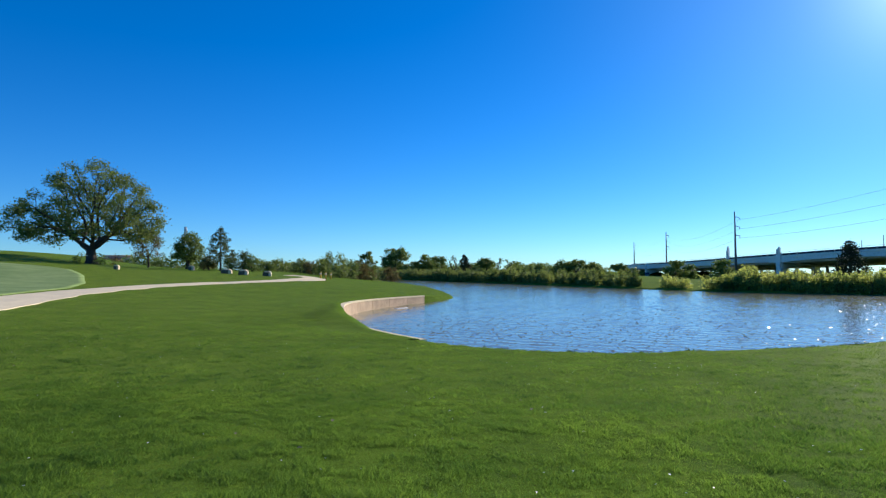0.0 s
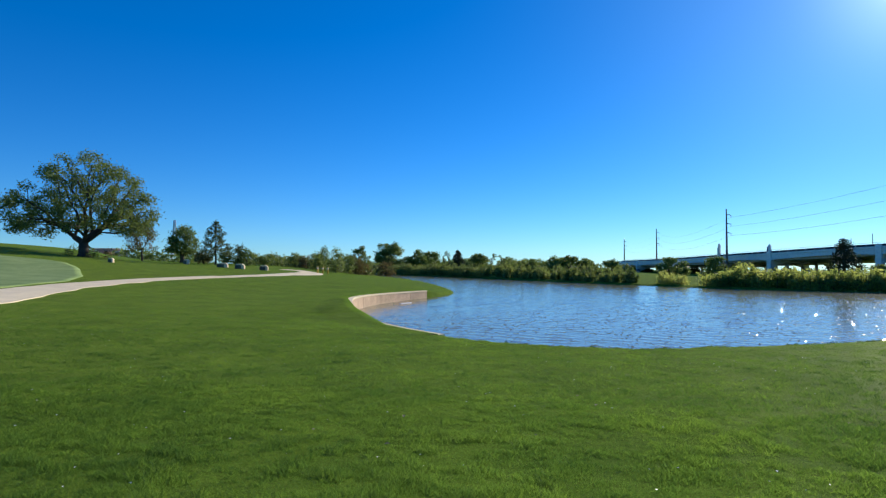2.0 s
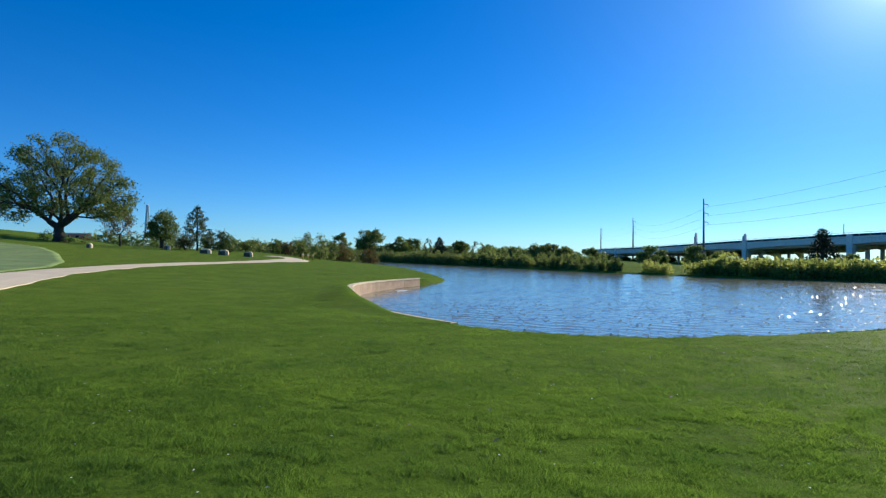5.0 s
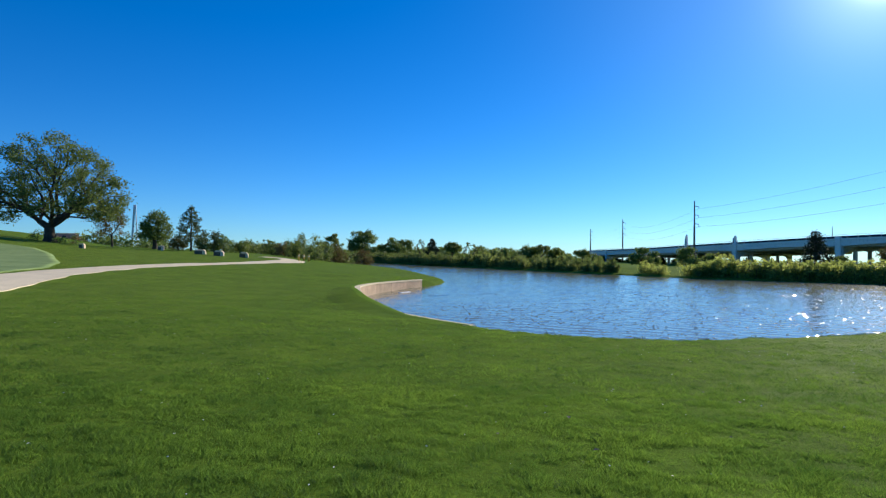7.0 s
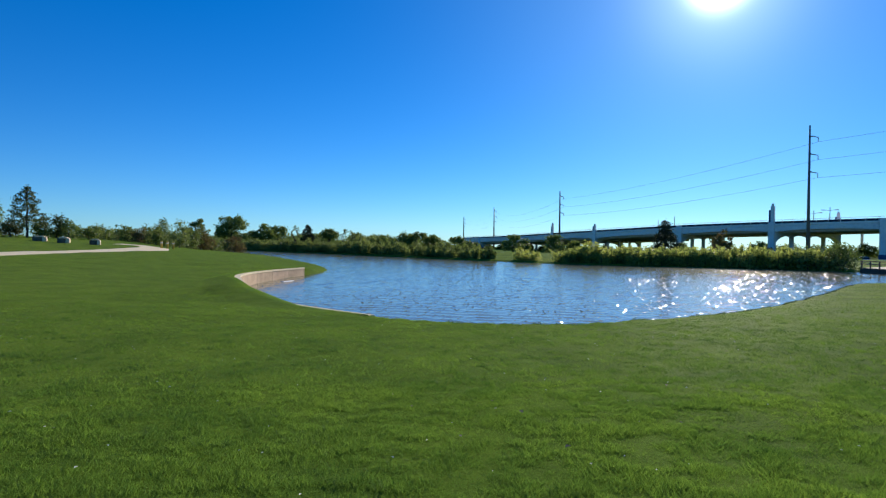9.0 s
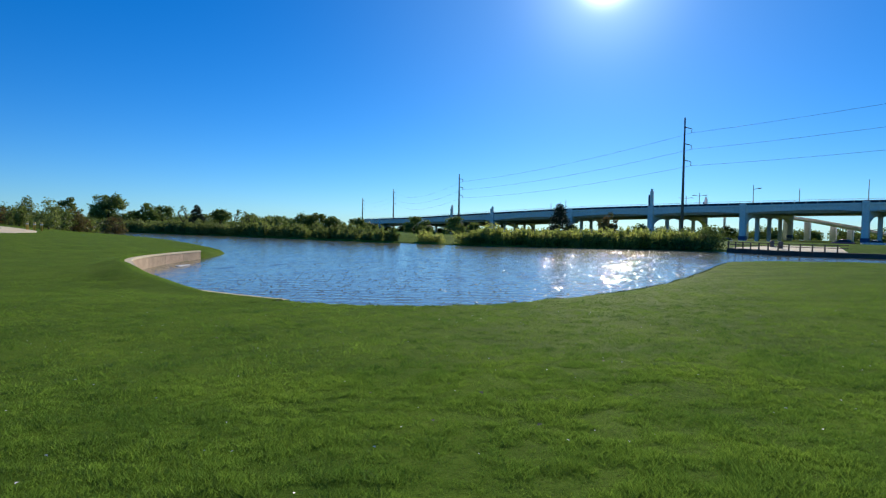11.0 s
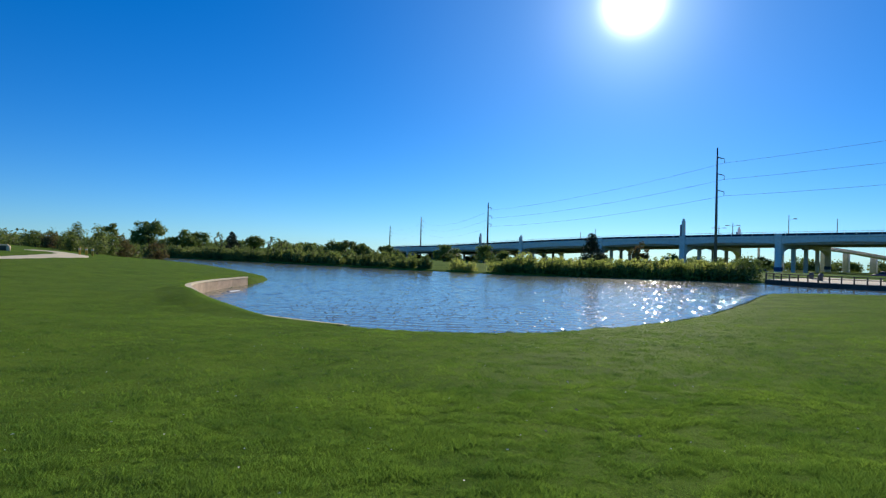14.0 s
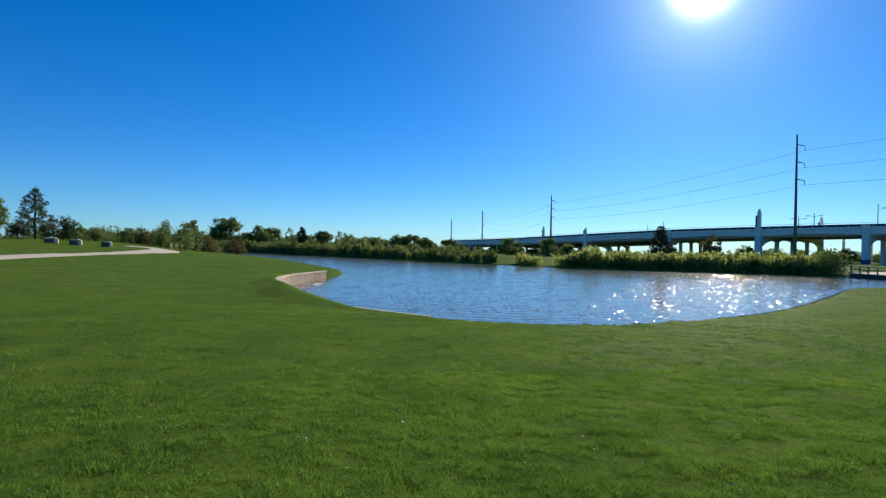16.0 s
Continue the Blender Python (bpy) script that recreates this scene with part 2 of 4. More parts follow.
# ---- the lie of the land ----
WATER = -1.2
SHORE = [(4.75, 26.9), (5.1, 24.0), (5.8, 20.8), (6.7, 18.35), (7.8, 16.5), (9.5, 15.25), (11.6, 14.5), (14.0, 14.0), (16.6, 13.75), (19.6, 13.8),
         (23.0, 14.15), (26.5, 14.6), (31.0, 15.45), (35.5, 16.4), (39.6, 17.2), (42.6, 16.9), (44.8, 15.0), (46.6, 12.4), (48.0, 10.0), (49.8, 6.7), (51.0, 2.0), (51.0, -10.0), (49.0, -40.0)]
FAR_SHORE = [(66.0, -40.0), (63.6, -10.0), (62.7, 3.0), (62.2, 8.0), (61.3, 12.5), (60.5, 16.5), (61.2, 20.0), (63.2, 24.2), (64.0, 27.0), (62.0, 32.5), (58.5, 38.5), (54.5, 44.5), (50.5, 51.5),
             (48.8, 61.0), (47.6, 69.0), (46.0, 82.0), (45.5, 100.0), (42.0, 122.0), (38.0, 150.0), (30.0, 200.0)]
INNER = [(12.0, 200.0), (22.0, 150.0), (27.0, 118.0), (25.6, 86.0), (22.0, 66.0), (19.6, 55.5), (18.6, 51.4), (16.2, 47.4), (13.5, 44.3)]
WALL = [(13.5, 44.3), (12.1, 42.9), (10.6, 41.4), (9.2, 39.8), (7.9, 38.1), (6.8, 36.3), (5.9, 34.4), (5.2, 32.2), (4.75, 30.1), (4.6, 28.4), (4.75, 26.9)]
POND = np.array(SHORE + FAR_SHORE + INNER + WALL[1:-1])


def smooth_ring(p, times=2):
    for _ in range(times):
        q = np.roll(p, -1, axis=0)
        p = np.stack([0.75 * p + 0.25 * q, 0.25 * p + 0.75 * q], 1).reshape(-1, 2)
    return p


RING = smooth_ring(POND)


def water_side(x, y):
    """Distance to the water's edge: positive on land, negative over water."""
    p = np.stack([np.ravel(x), np.ravel(y)], 1)
    a, b = RING, np.roll(RING, -1, axis=0)
    best, inside = np.full(len(p), 1e9), np.zeros(len(p), bool)
    for (ax, ay), (bx, by) in zip(a, b):
        ex, ey = bx - ax, by - ay
        u = np.clip(((p[:, 0] - ax) * ex + (p[:, 1] - ay) * ey) / (ex * ex + ey * ey + 1e-12), 0, 1)
        best = np.minimum(best, (p[:, 0] - ax - u * ex) ** 2 + (p[:, 1] - ay - u * ey) ** 2)
        if ay != by:
            inside ^= ((ay > p[:, 1]) != (by > p[:, 1])) & (p[:, 0] < (bx - ax) * (p[:, 1] - ay) / (by - ay) + ax)
    return np.where(inside, -1, 1) * np.sqrt(best).reshape(-1)


def land(x, y):
    """Height of the ground."""
    x, y = np.ravel(np.asarray(x, float)), np.ravel(np.asarray(y, float))
    d = water_side(x, y)
    s = np.maximum(d, 0)
    # the camera's side: a short lip, a lawn rising from the water, and a hill beyond the path
    lawn = WATER + 0.22 * np.minimum(s / 0.25, 1) + 0.055 * np.minimum(s, 17) + 0.012 * np.maximum(s - 17, 0)
    hill = 1.6 / (1 + np.exp(-((y - 72) + 0.5 * (-x - 10)) / 9)) * (1 / (1 + np.exp((x - 12) / 5)))
    hill = hill + 0.9 / (1 + np.exp(-(-x - 24) / 5)) / (1 + np.exp(-(y - 40) / 10))
    back = np.full(len(x), 1e9)
    for (ax, ay), (bx, by) in zip(WALL[:-1], WALL[1:]):
        u = np.clip(((x - ax) * (bx - ax) + (y - ay) * (by - ay)) / ((bx - ax) ** 2 + (by - ay) ** 2), 0, 1)
        back = np.minimum(back, np.hypot(x - ax - u * (bx - ax), y - ay - u * (by - ay)))
    lawn = lawn + (0.34 + 0.2 * np.exp(-((y - 34) / 6) ** 2)) * np.exp(-back / 3.5) * np.clip((y - 25.5) / 4, 0, 1)
    hill = hill + 3.0 / (1 + np.exp(-(-x - 31) / 5)) / (1 + np.exp(-(y - 98) / 9))
    near = np.minimum(lawn, 0.35) + hill
    # the far bank and the floodplain
    far = WATER + 0.14 * np.minimum(s / 0.6, 1) + 0.5 * np.clip((s - 1.0) / 12, 0, 1) - 2.3 * np.clip((s - 30) / 70, 0, 1)
    east = 1 / (1 + np.exp(-(x - (49 - 0.06 * np.maximum(y - 60, 0))) / 1.0))
    z = near * (1 - east) + far * east
    far_off = np.clip((np.hypot(x, y) - 150) / 110, 0, 1)
    reach = np.hypot(x, y)
    valley = np.clip((np.degrees(np.arctan2(x, y)) - 28) / 26, 0, 1)
    plain = -1.0 * (1 - valley) + valley * np.minimum(-2.8, 1.6 - 0.0185 * reach)
    z = z * (1 - far_off) + plain * far_off
    bed = WATER - np.minimum(-np.minimum(d, 0) * 0.5, 1.2)
    return np.where(d > 0.34 * np.clip(1.6 - back, 0, 1) * (y > 24), z, bed)


def height(x, y):
    return float(land([x], [y])[0])


def strip(name, centre, halves, mat, lift, parent=None, label='', category='', kind='', step=0.5, wobble=0.0, taper=0.0):
    """A band that lies on the ground along a line, with a skirt."""
    p = np.array(centre, float)
    for _ in range(2):
        q = np.empty((2 * len(p) - 2, 2))
        q[0::2], q[1::2] = 0.75 * p[:-1] + 0.25 * p[1:], 0.25 * p[:-1] + 0.75 * p[1:]
        p = np.vstack([p[:1], q, p[-1:]])
    seg = np.hypot(*np.diff(p, axis=0).T)
    at = np.concatenate([[0], np.cumsum(seg)])
    u = np.linspace(0, at[-1], max(4, int(at[-1] / step)))
    p = np.stack([np.interp(u, at, p[:, 0]), np.interp(u, at, p[:, 1])], 1)
    d = np.gradient(p, axis=0)
    d /= np.hypot(d[:, 0], d[:, 1])[:, None]
    side = np.stack([-d[:, 1], d[:, 0]], 1)
    half = np.interp(p[:, 1], *halves)[:, None] if isinstance(halves, tuple) else np.full((len(p), 1), halves)
    edge = np.array([[noise.noise((v * 0.4, k * 9.0, 3.0)) for v in u] for k in (0, 1)]) * wobble
    narrow = np.sqrt(np.clip((u[-1] - u) / taper, 0.002, 1)) if taper else np.ones(len(u))
    cols = []
    for k, off in enumerate((-half, -half, -half * 0.33, half * 0.33, half, half)):
        off = off * narrow[:, None]
        w = edge[0] if k < 2 else edge[1] if k > 3 else 0
        q = p + side * (off + (w * narrow)[:, None]) if isinstance(w, np.ndarray) else p + side * off
        z = np.maximum(land(q[:, 0], q[:, 1]), on_ground(q[:, 0], q[:, 1])) + (lift if 0 < k < 5 else -0.15)
        cols.append(np.column_stack([q, z]))
    c = np.stack(cols, 1)
    ids = np.arange(c.shape[0] * 6).reshape(-1, 6)
    f = np.stack([ids[:-1, :-1], ids[:-1, 1:], ids[1:, 1:], ids[1:, :-1]], -1).reshape(-1, 4)[:, ::-1]
    return put(name, mesh_of(name, c.reshape(-1, 3), f, mat), parent, label, category, '', kind)


def graded(lo, hi, fine, reach, grow=1.18):
    mid = np.arange(lo, hi + 1e-6, fine)
    out, step, v = [], fine, hi
    while v < reach:
        step *= grow
        v += step
        out.append(v)
    left, step, v = [], fine, lo
    while v > -reach:
        step *= grow
        v -= step
        left.append(v)
    return np.concatenate([left[::-1], mid, out])


gx, gy = graded(-14, 66, 0.4, 3500), graded(-6, 62, 0.4, 3500)
GX, GY = np.meshgrid(gx, gy)
GZ = land(GX, GY)
nx, ny = len(gx), len(gy)
rough_z = np.array([noise.noise((a * 0.35, b * 0.35, 0.0)) * 0.05 for a, b in zip(GX.ravel(), GY.ravel())])
GZ = GZ + np.where((np.hypot(GX.ravel(), GY.ravel()) < 120), rough_z, 0)
ids = np.arange(nx * ny).reshape(ny, nx)


def on_ground(x, y, table=None):
    """The ground sheet's own height at many places."""
    t = (GZ if table is None else table).reshape(ny, nx)
    i = np.clip(np.searchsorted(gx, x) - 1, 0, nx - 2)
    j = np.clip(np.searchsorted(gy, y) - 1, 0, ny - 2)
    u, v = (x - gx[i]) / (gx[i + 1] - gx[i]), (y - gy[j]) / (gy[j + 1] - gy[j])
    return t[j, i] * (1 - u) * (1 - v) + t[j, i + 1] * u * (1 - v) + t[j + 1, i] * (1 - u) * v + t[j + 1, i + 1] * u * v


quads = np.stack([ids[:-1, :-1], ids[:-1, 1:], ids[1:, 1:], ids[1:, :-1]], -1).reshape(-1, 4)
ground = put("ground", mesh_of("ground", np.stack([GX.ravel(), GY.ravel(), GZ], 1), quads, turf, True), None, "mown green lawn sloping down to a pond", "ground", "", "structure")

# the water: wavelets in the mesh, fine where they are seen near, and finer ripples in its surface
wx = np.concatenate([np.arange(3.0, 64.5, 0.07), np.arange(66.0, 72.0, 2.0)])
wy = np.concatenate([np.arange(-45.0, 6.0, 1.5), np.arange(6.0, 12.0, 0.6), np.arange(12.0, 30.0, 0.08), np.arange(30.0, 46.0, 0.14), 46.0 * 1.012 ** np.arange(0, 130)])
WX, WY = np.meshgrid(wx, wy)
wr = np.random.default_rng(21)
WX = WX + wr.uniform(-0.02, 0.02, WX.shape)
WY = WY + wr.uniform(-0.03, 0.03, WY.shape)
WZ = np.zeros(WX.shape)
for _ in range(40):
    length = wr.uniform(0.22, 0.9)
    way = radians(45) + wr.normal() * 0.5
    k = 2 * math.pi / length
    WZ += 0.006 / k * np.sin(k * (WX * math.sin(way) + WY * math.cos(way)) + wr.uniform(0, 6.3))
# wind-ruffled crests, sparse and steep
WZ += np.where(wr.uniform(size=WX.shape) < 0.05, wr.normal(size=WX.shape).clip(-2.2, 2.2) * 0.0125, 0)
wid = np.arange(WX.size).reshape(WX.shape)
wf = np.stack([wid[:-1, :-1], wid[:-1, 1:], wid[1:, 1:], wid[1:, :-1]], -1).reshape(-1, 4)
water = put("water", mesh_of("water", np.stack([WX.ravel(), WY.ravel(), WATER + WZ.ravel()], 1), wf, pond_water), None, "rippled grey-blue pond water glittering under the sun", "water", "", "structure")

# ---- paths, wall and stones on the lawn ----
strip("path", [(-11.6, -45.0), (-11.6, -10.0), (-11.6, 6.0), (-11.8, 22.0), (-12.0, 34.0), (-11.6, 41.0), (-10.6, 46.8), (-8.6, 52.8), (-5.0, 58.5), (-0.3, 63.2), (4.0, 69.2), (7.0, 74.6), (8.5, 78.5), (7.9, 82.8), (5.0, 84.4)],
      ([30.0, 46.0, 56.0, 62.0, 68.0, 74.0, 83.0], [1.95, 1.8, 1.5, 1.25, 1.4, 1.8, 1.3]), concrete, 0.02, None, "pale tan concrete footpath curving through the lawn", "path", "structure", 0.5, 0.25)


def dry_patch():
    """Pale reseeded turf between the path and the rise, with a rounded end."""
    ys = np.arange(38.0, 84.1, 0.4)
    right = np.interp(ys, [38.0, 41.0, 46.0, 50.0, 56.5, 66.8, 75.5, 80.0, 84.0], [-14.2, -14.0, -13.4, -12.9, -13.4, -16.0, -19.3, -22.8, -31.0])
    right = right + np.array([noise.noise((y * 0.25, 2.0, 0.0)) for y in ys]) * 0.2
    cols = []
    for k, u in enumerate([0.0, 0.0, 0.02, 0.06, 0.14, 0.25, 0.4, 0.6, 0.8, 1.0]):
        x = right + (-46.0 - right) * u
        cols.append(np.column_stack([x, ys, np.maximum(on_ground(x, ys), land(x, ys)) + (-0.12 if k == 0 else 0.035)]))
    c = np.stack(cols, 1)
    n = len(cols)
    i = np.arange(c.shape[0] * n).reshape(-1, n)
    f = np.stack([i[:-1, :-1], i[:-1, 1:], i[1:, 1:], i[1:, :-1]], -1).reshape(-1, 4)
    return put("dry_patch", mesh_of("dry_patch", c.reshape(-1, 3), f[:, ::-1], stubble, True), None, "pale reseeded turf beside the path", "ground", "", "structure")


dry_patch()


def retaining_wall():
    """A curved concrete wall in panels with open joints and a coping, standing in the water."""
    wall = tagged(new("retaining_wall"), "curved tan concrete retaining wall standing in the pond", "wall")
    p = np.array(WALL[::-1], float)
    for _ in range(2):
        q = np.empty((2 * len(p) - 2, 2))
        q[0::2], q[1::2] = 0.75 * p[:-1] + 0.25 * p[1:], 0.25 * p[:-1] + 0.75 * p[1:]
        p = np.vstack([p[:1], q, p[-1:]])
    p = np.vstack([[(6.15, 19.7), (5.6, 21.6), (5.2, 23.4), (4.9, 25.2)], p])
    at = np.concatenate([[0], np.cumsum(np.hypot(*np.diff(p, axis=0).T))])
    total, joint = at[-1], 0.03
    count = 10
    length = total / count

    def point(u):
        return Vector((np.interp(u, at, p[:, 0]), np.interp(u, at, p[:, 1]), 0))

    def top(u):
        y = point(u).y
        return -0.97 + 0.59 * min(max((y - 24.5) / 6.5, 0), 1) - 0.2 * min(max((y - 33.0) / 11.0, 0), 1)

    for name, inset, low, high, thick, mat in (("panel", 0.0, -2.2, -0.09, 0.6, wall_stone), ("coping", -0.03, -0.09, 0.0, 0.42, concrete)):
        for i in range(count):
            us = np.linspace(i * length + joint / 2, (i + 1) * length - joint / 2, 6)
            vs, fs = [], []
            for u in us:
                c, d = point(u), (point(u + 0.2) - point(u - 0.2)).normalized()
                out = Vector((d.y, -d.x, 0))
                t = top(u)
                lo = low if low < -1 else t + low
                for w, z in ((inset, lo), (inset, t + high), (inset + thick, t + high), (inset + thick, lo)):
                    q = c - out * w
                    vs.append((q.x, q.y, z))
            for k in range(5):
                for j in range(4):
                    fs.append((k * 4 + j, k * 4 + (j + 1) % 4, k * 4 + 4 + (j + 1) % 4, k * 4 + 4 + j))
            fs += [(3, 2, 1, 0), (20, 21, 22, 23)]
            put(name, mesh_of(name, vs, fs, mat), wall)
    return wall


def wall_line():
    p = np.array(WALL[::-1], float)
    for _ in range(2):
        q = np.empty((2 * len(p) - 2, 2))
        q[0::2], q[1::2] = 0.75 * p[:-1] + 0.25 * p[1:], 0.25 * p[:-1] + 0.75 * p[1:]
        p = np.vstack([p[:1], q, p[-1:]])
    return np.vstack([[(6.15, 19.7), (5.6, 21.6), (5.2, 23.4), (4.9, 25.2)], p])


def wall_top(y):
    return -0.97 + 0.59 * min(max((y - 24.5) / 6.5, 0), 1) - 0.2 * min(max((y - 33.0) / 11.0, 0), 1)


retaining_wall()


def turf_bank():
    """The sod that runs up to the back of the coping and laps over it at the low end."""
    p = wall_line()
    d = np.gradient(p, axis=0)
    d /= np.hypot(d[:, 0], d[:, 1])[:, None]
    inward = np.stack([-d[:, 1], d[:, 0]], 1)
    cols = []
    for w, lift in ((0.30, -0.3), (0.28, 0.03), (0.5, 0.06), (1.0, 0.05), (1.6, 0.03), (2.4, -0.08)):
        lap = np.clip((p[:, 1] - 23.6) / 1.2, 0, 1) * np.clip((32.0 - p[:, 1]) / 2.5, 0, 1)
        q = p + inward * (w - (0.3 * lap if w < 0.4 else 0 * lap))[:, None]
        z = np.array([wall_top(y) for y in p[:, 1]]) + lift
        ground_z = on_ground(q[:, 0], q[:, 1])
        if w > 0.9:
            z = np.maximum(np.minimum(z, ground_z + 0.12), ground_z - 0.06)
            z = ground_z + (0.02 if w < 2 else -0.06) if w > 1.2 else z
        cols.append(np.column_stack([q, z]))
    c = np.stack(cols, 1)
    n = len(cols)
    i = np.arange(c.shape[0] * n).reshape(-1, n)
    f = np.stack([i[:-1, :-1], i[:-1, 1:], i[1:, 1:], i[1:, :-1]], -1).reshape(-1, 4)[:, ::-1]
    put("turf_bank", mesh_of("turf_bank", c.reshape(-1, 3), f, turf, True), None, "grassy sod running up to the retaining wall", "ground", "", "structure")
    return c


BANK = turf_bank()


def rough_block(lo, hi, seed, amount):
    """A squared block with worn corners and an uneven skin."""
    bm = bmesh.new()
    box(bm, lo, hi)
    bmesh.ops.subdivide_edges(bm, edges=bm.edges[:], cuts=4, use_grid_fill=True)
    c = (Vector(lo) + Vector(hi)) / 2
    r = (Vector(hi) - Vector(lo)) / 2
    for v in bm.verts:
        q = Vector(((v.co.x - c.x) / r.x, (v.co.y - c.y) / r.y, (v.co.z - c.z) / r.z))
        q *= 1 / max(1.0, (abs(q.x) ** 5 + abs(q.y) ** 5 + abs(q.z) ** 5) ** 0.2)
        n = noise.noise(q * 1.6 + Vector((seed, 0, 0))) * amount + noise.noise(q * 5 + Vector((0, seed, 0))) * amount * 0.3
        q *= 1 + n
        v.co = c + Vector((q.x * r.x, q.y * r.y, q.z * r.z))
    return bm


def boulder(x, y, size, seed, label, slab=True):
    """A dark squared boulder with a pale limestone slab leaning over its end."""
    w, d, h = size
    ob = part("boulder", rough_block((-w / 2, -d / 2, -0.15), (w * 0.3, d / 2, h), seed, 0.16), rock, None, label, True)
    tagged(ob, label, "boulder", "boulders on the lawn")
    ob.matrix_world = pose(x, y, height(x, y), 0, 0, -18 + 9 * math.sin(seed))
    part("slab", rough_block((-w * 0.34, -d * 0.56, h * 0.82), (w * 0.42, d * 0.54, h * 1.14), seed + 1, 0.14), limestone, ob, "pale limestone slab", True)
    if slab:
        part("end_stone", rough_block((w * 0.22, -d * 0.55, -0.15), (w * 0.58, d * 0.5, h * 0.95), seed + 2, 0.18), limestone, ob, "pale limestone end stone", True)
    return ob


boulder(-16.5, 83.6, (0.62, 0.45, 0.5), 3, "small dark boulder with a pale stone end on the lawn")
boulder(-8.2, 90.5, (0.75, 0.5, 0.6), 5, "pale-ended boulder beside a tree trunk")
boulder(-3.1, 82.4, (1.3, 0.6, 0.52), 8, "long low dark boulder with a pale end on the lawn")
boulder(-0.9, 79.8, (1.15, 0.65, 0.6), 13, "squat dark boulder with a pale top on the lawn")
boulder(2.1, 79.2, (1.05, 0.6, 0.56), 21, "squat dark boulder with a pale top near the path")

# ---- trees and shrubs ----
def leaf_quads(centres, size, rng, squash=1.0, droop=0.0):
    n = len(centres)
    a = rng.normal(size=(n, 3))
    a[:, 2] = a[:, 2] * squash - droop
    a /= np.linalg.norm(a, axis=1)[:, None]
    b = rng.normal(size=(n, 3))
    b -= (b * a).sum(1)[:, None] * a
    b /= np.linalg.norm(b, axis=1)[:, None]
    s = size * rng.uniform(0.6, 1.4, (n, 1))
    v = np.stack([centres - a * s, centres + b * s * 0.42, centres + a * s, centres - b * s * 0.42], 1).reshape(-1, 3)
    return v, np.arange(4 * n).reshape(-1, 4)


def grow(clusters, trunk, trunk_r, rng, tip=0.02, sides=6, power=0.5, bow=0.12, fan=0.35):
    """Limbs from the trunk to every cluster, thick where they carry much. Vertices and faces."""
    nodes, parent = [np.array(p, float) for p in trunk], [-1] + list(range(len(trunk) - 1))
    root = len(trunk) - 1
    dist = [0.0] * len(nodes)
    order = sorted(range(len(clusters)), key=lambda i: np.linalg.norm(clusters[i][:3] - nodes[root]))
    ends = []
    for i in order:
        c = np.array(clusters[i][:3])
        cost = [np.linalg.norm(c - q) + fan * dist[k] + (50 if k < len(trunk) * 0.6 else 0) + (3.0 if q[2] > c[2] + 1 else 0) for k, q in enumerate(nodes)]
        k = int(np.argmin(cost))
        start, steps = nodes[k], max(2, int(np.linalg.norm(c - nodes[k]) / 1.2))
        for j in range(1, steps + 1):
            u = j / steps
            q = start + (c - start) * u
            reach = np.linalg.norm(c - start)
            q = q + np.array([0, 0, -bow * reach * math.sin(math.pi * u)]) * (1 if c[2] < start[2] + reach * 0.7 else 0.3)
            q = q + rng.normal(size=3) * 0.05 * reach * (u < 1)
            nodes.append(q)
            parent.append(k if j == 1 else len(nodes) - 2)
            dist.append(dist[parent[-1]] + reach / steps)
        ends.append(len(nodes) - 1)
    load = np.zeros(len(nodes))
    for e in ends:
        k = e
        while k >= 0:
            load[k] += 1
            k = parent[k]
    total = load.max()
    radius = np.maximum(tip, trunk_r * (load / total) ** power)
    for k in range(len(trunk)):
        radius[k] = trunk_r * (1.35 - 0.4 * k / max(1, len(trunk) - 1)) if k else trunk_r * 1.7
    pieces = []
    for k in range(1, len(nodes)):
        p = parent[k]
        r0 = min(radius[p], radius[k] * 1.25) if p >= len(trunk) - 1 and k >= len(trunk) else radius[p]
        pieces.append(tube([nodes[p], nodes[k]], [r0, radius[k]], sides if radius[k] > 0.08 else 4, False))
    return joined(pieces)


def tree(x, y, clusters, trunk_h, trunk_r, leaf, size, per, seed, label, category="tree", group="", lean=(0, 0), squash=0.7, wood=None, sink=0.1, power=0.5, fill=0.55, bow=0.12, fan=0.35):
    rng = np.random.default_rng(seed)
    top = tagged(new("tree"), label, category, group)
    top.matrix_world = pose(x, y, height(x, y) - sink)
    steps = max(3, int(trunk_h / 0.8))
    trunk = [(lean[0] * (i / steps) ** 1.5 + 0.06 * math.sin(i * 1.9), lean[1] * (i / steps) ** 1.5, trunk_h * i / steps) for i in range(steps + 1)]
    v, f = grow([np.array(c, float) for c in clusters], trunk, trunk_r, rng, power=power, bow=bow, fan=fan)
    put("trunk", mesh_of("trunk", v, f, wood or bark, True), top)
    pts = []
    for c in clusters:
        r = np.array(c[3:6]) if len(c) >= 6 else np.array([c[3]] * 3) * (1, 1, 0.75)
        n = max(6, int(per * r[0] * r[1] / 2))
        d = rng.normal(size=(n, 3))
        d /= np.linalg.norm(d, axis=1)[:, None]
        d = d * (rng.uniform(0, 1, (n, 1)) ** fill) * r
        # twiggy outline: a share of the leaves strays
        stray = rng.uniform(size=(n, 1)) < 0.18
        pts.append(np.array(c[:3]) + np.where(stray, d * 1.45, d))
    if per:
        v, f = leaf_quads(np.vstack(pts), size, rng, squash)
        put("crown", mesh_of("crown", v, f, leaf), top)
    return top


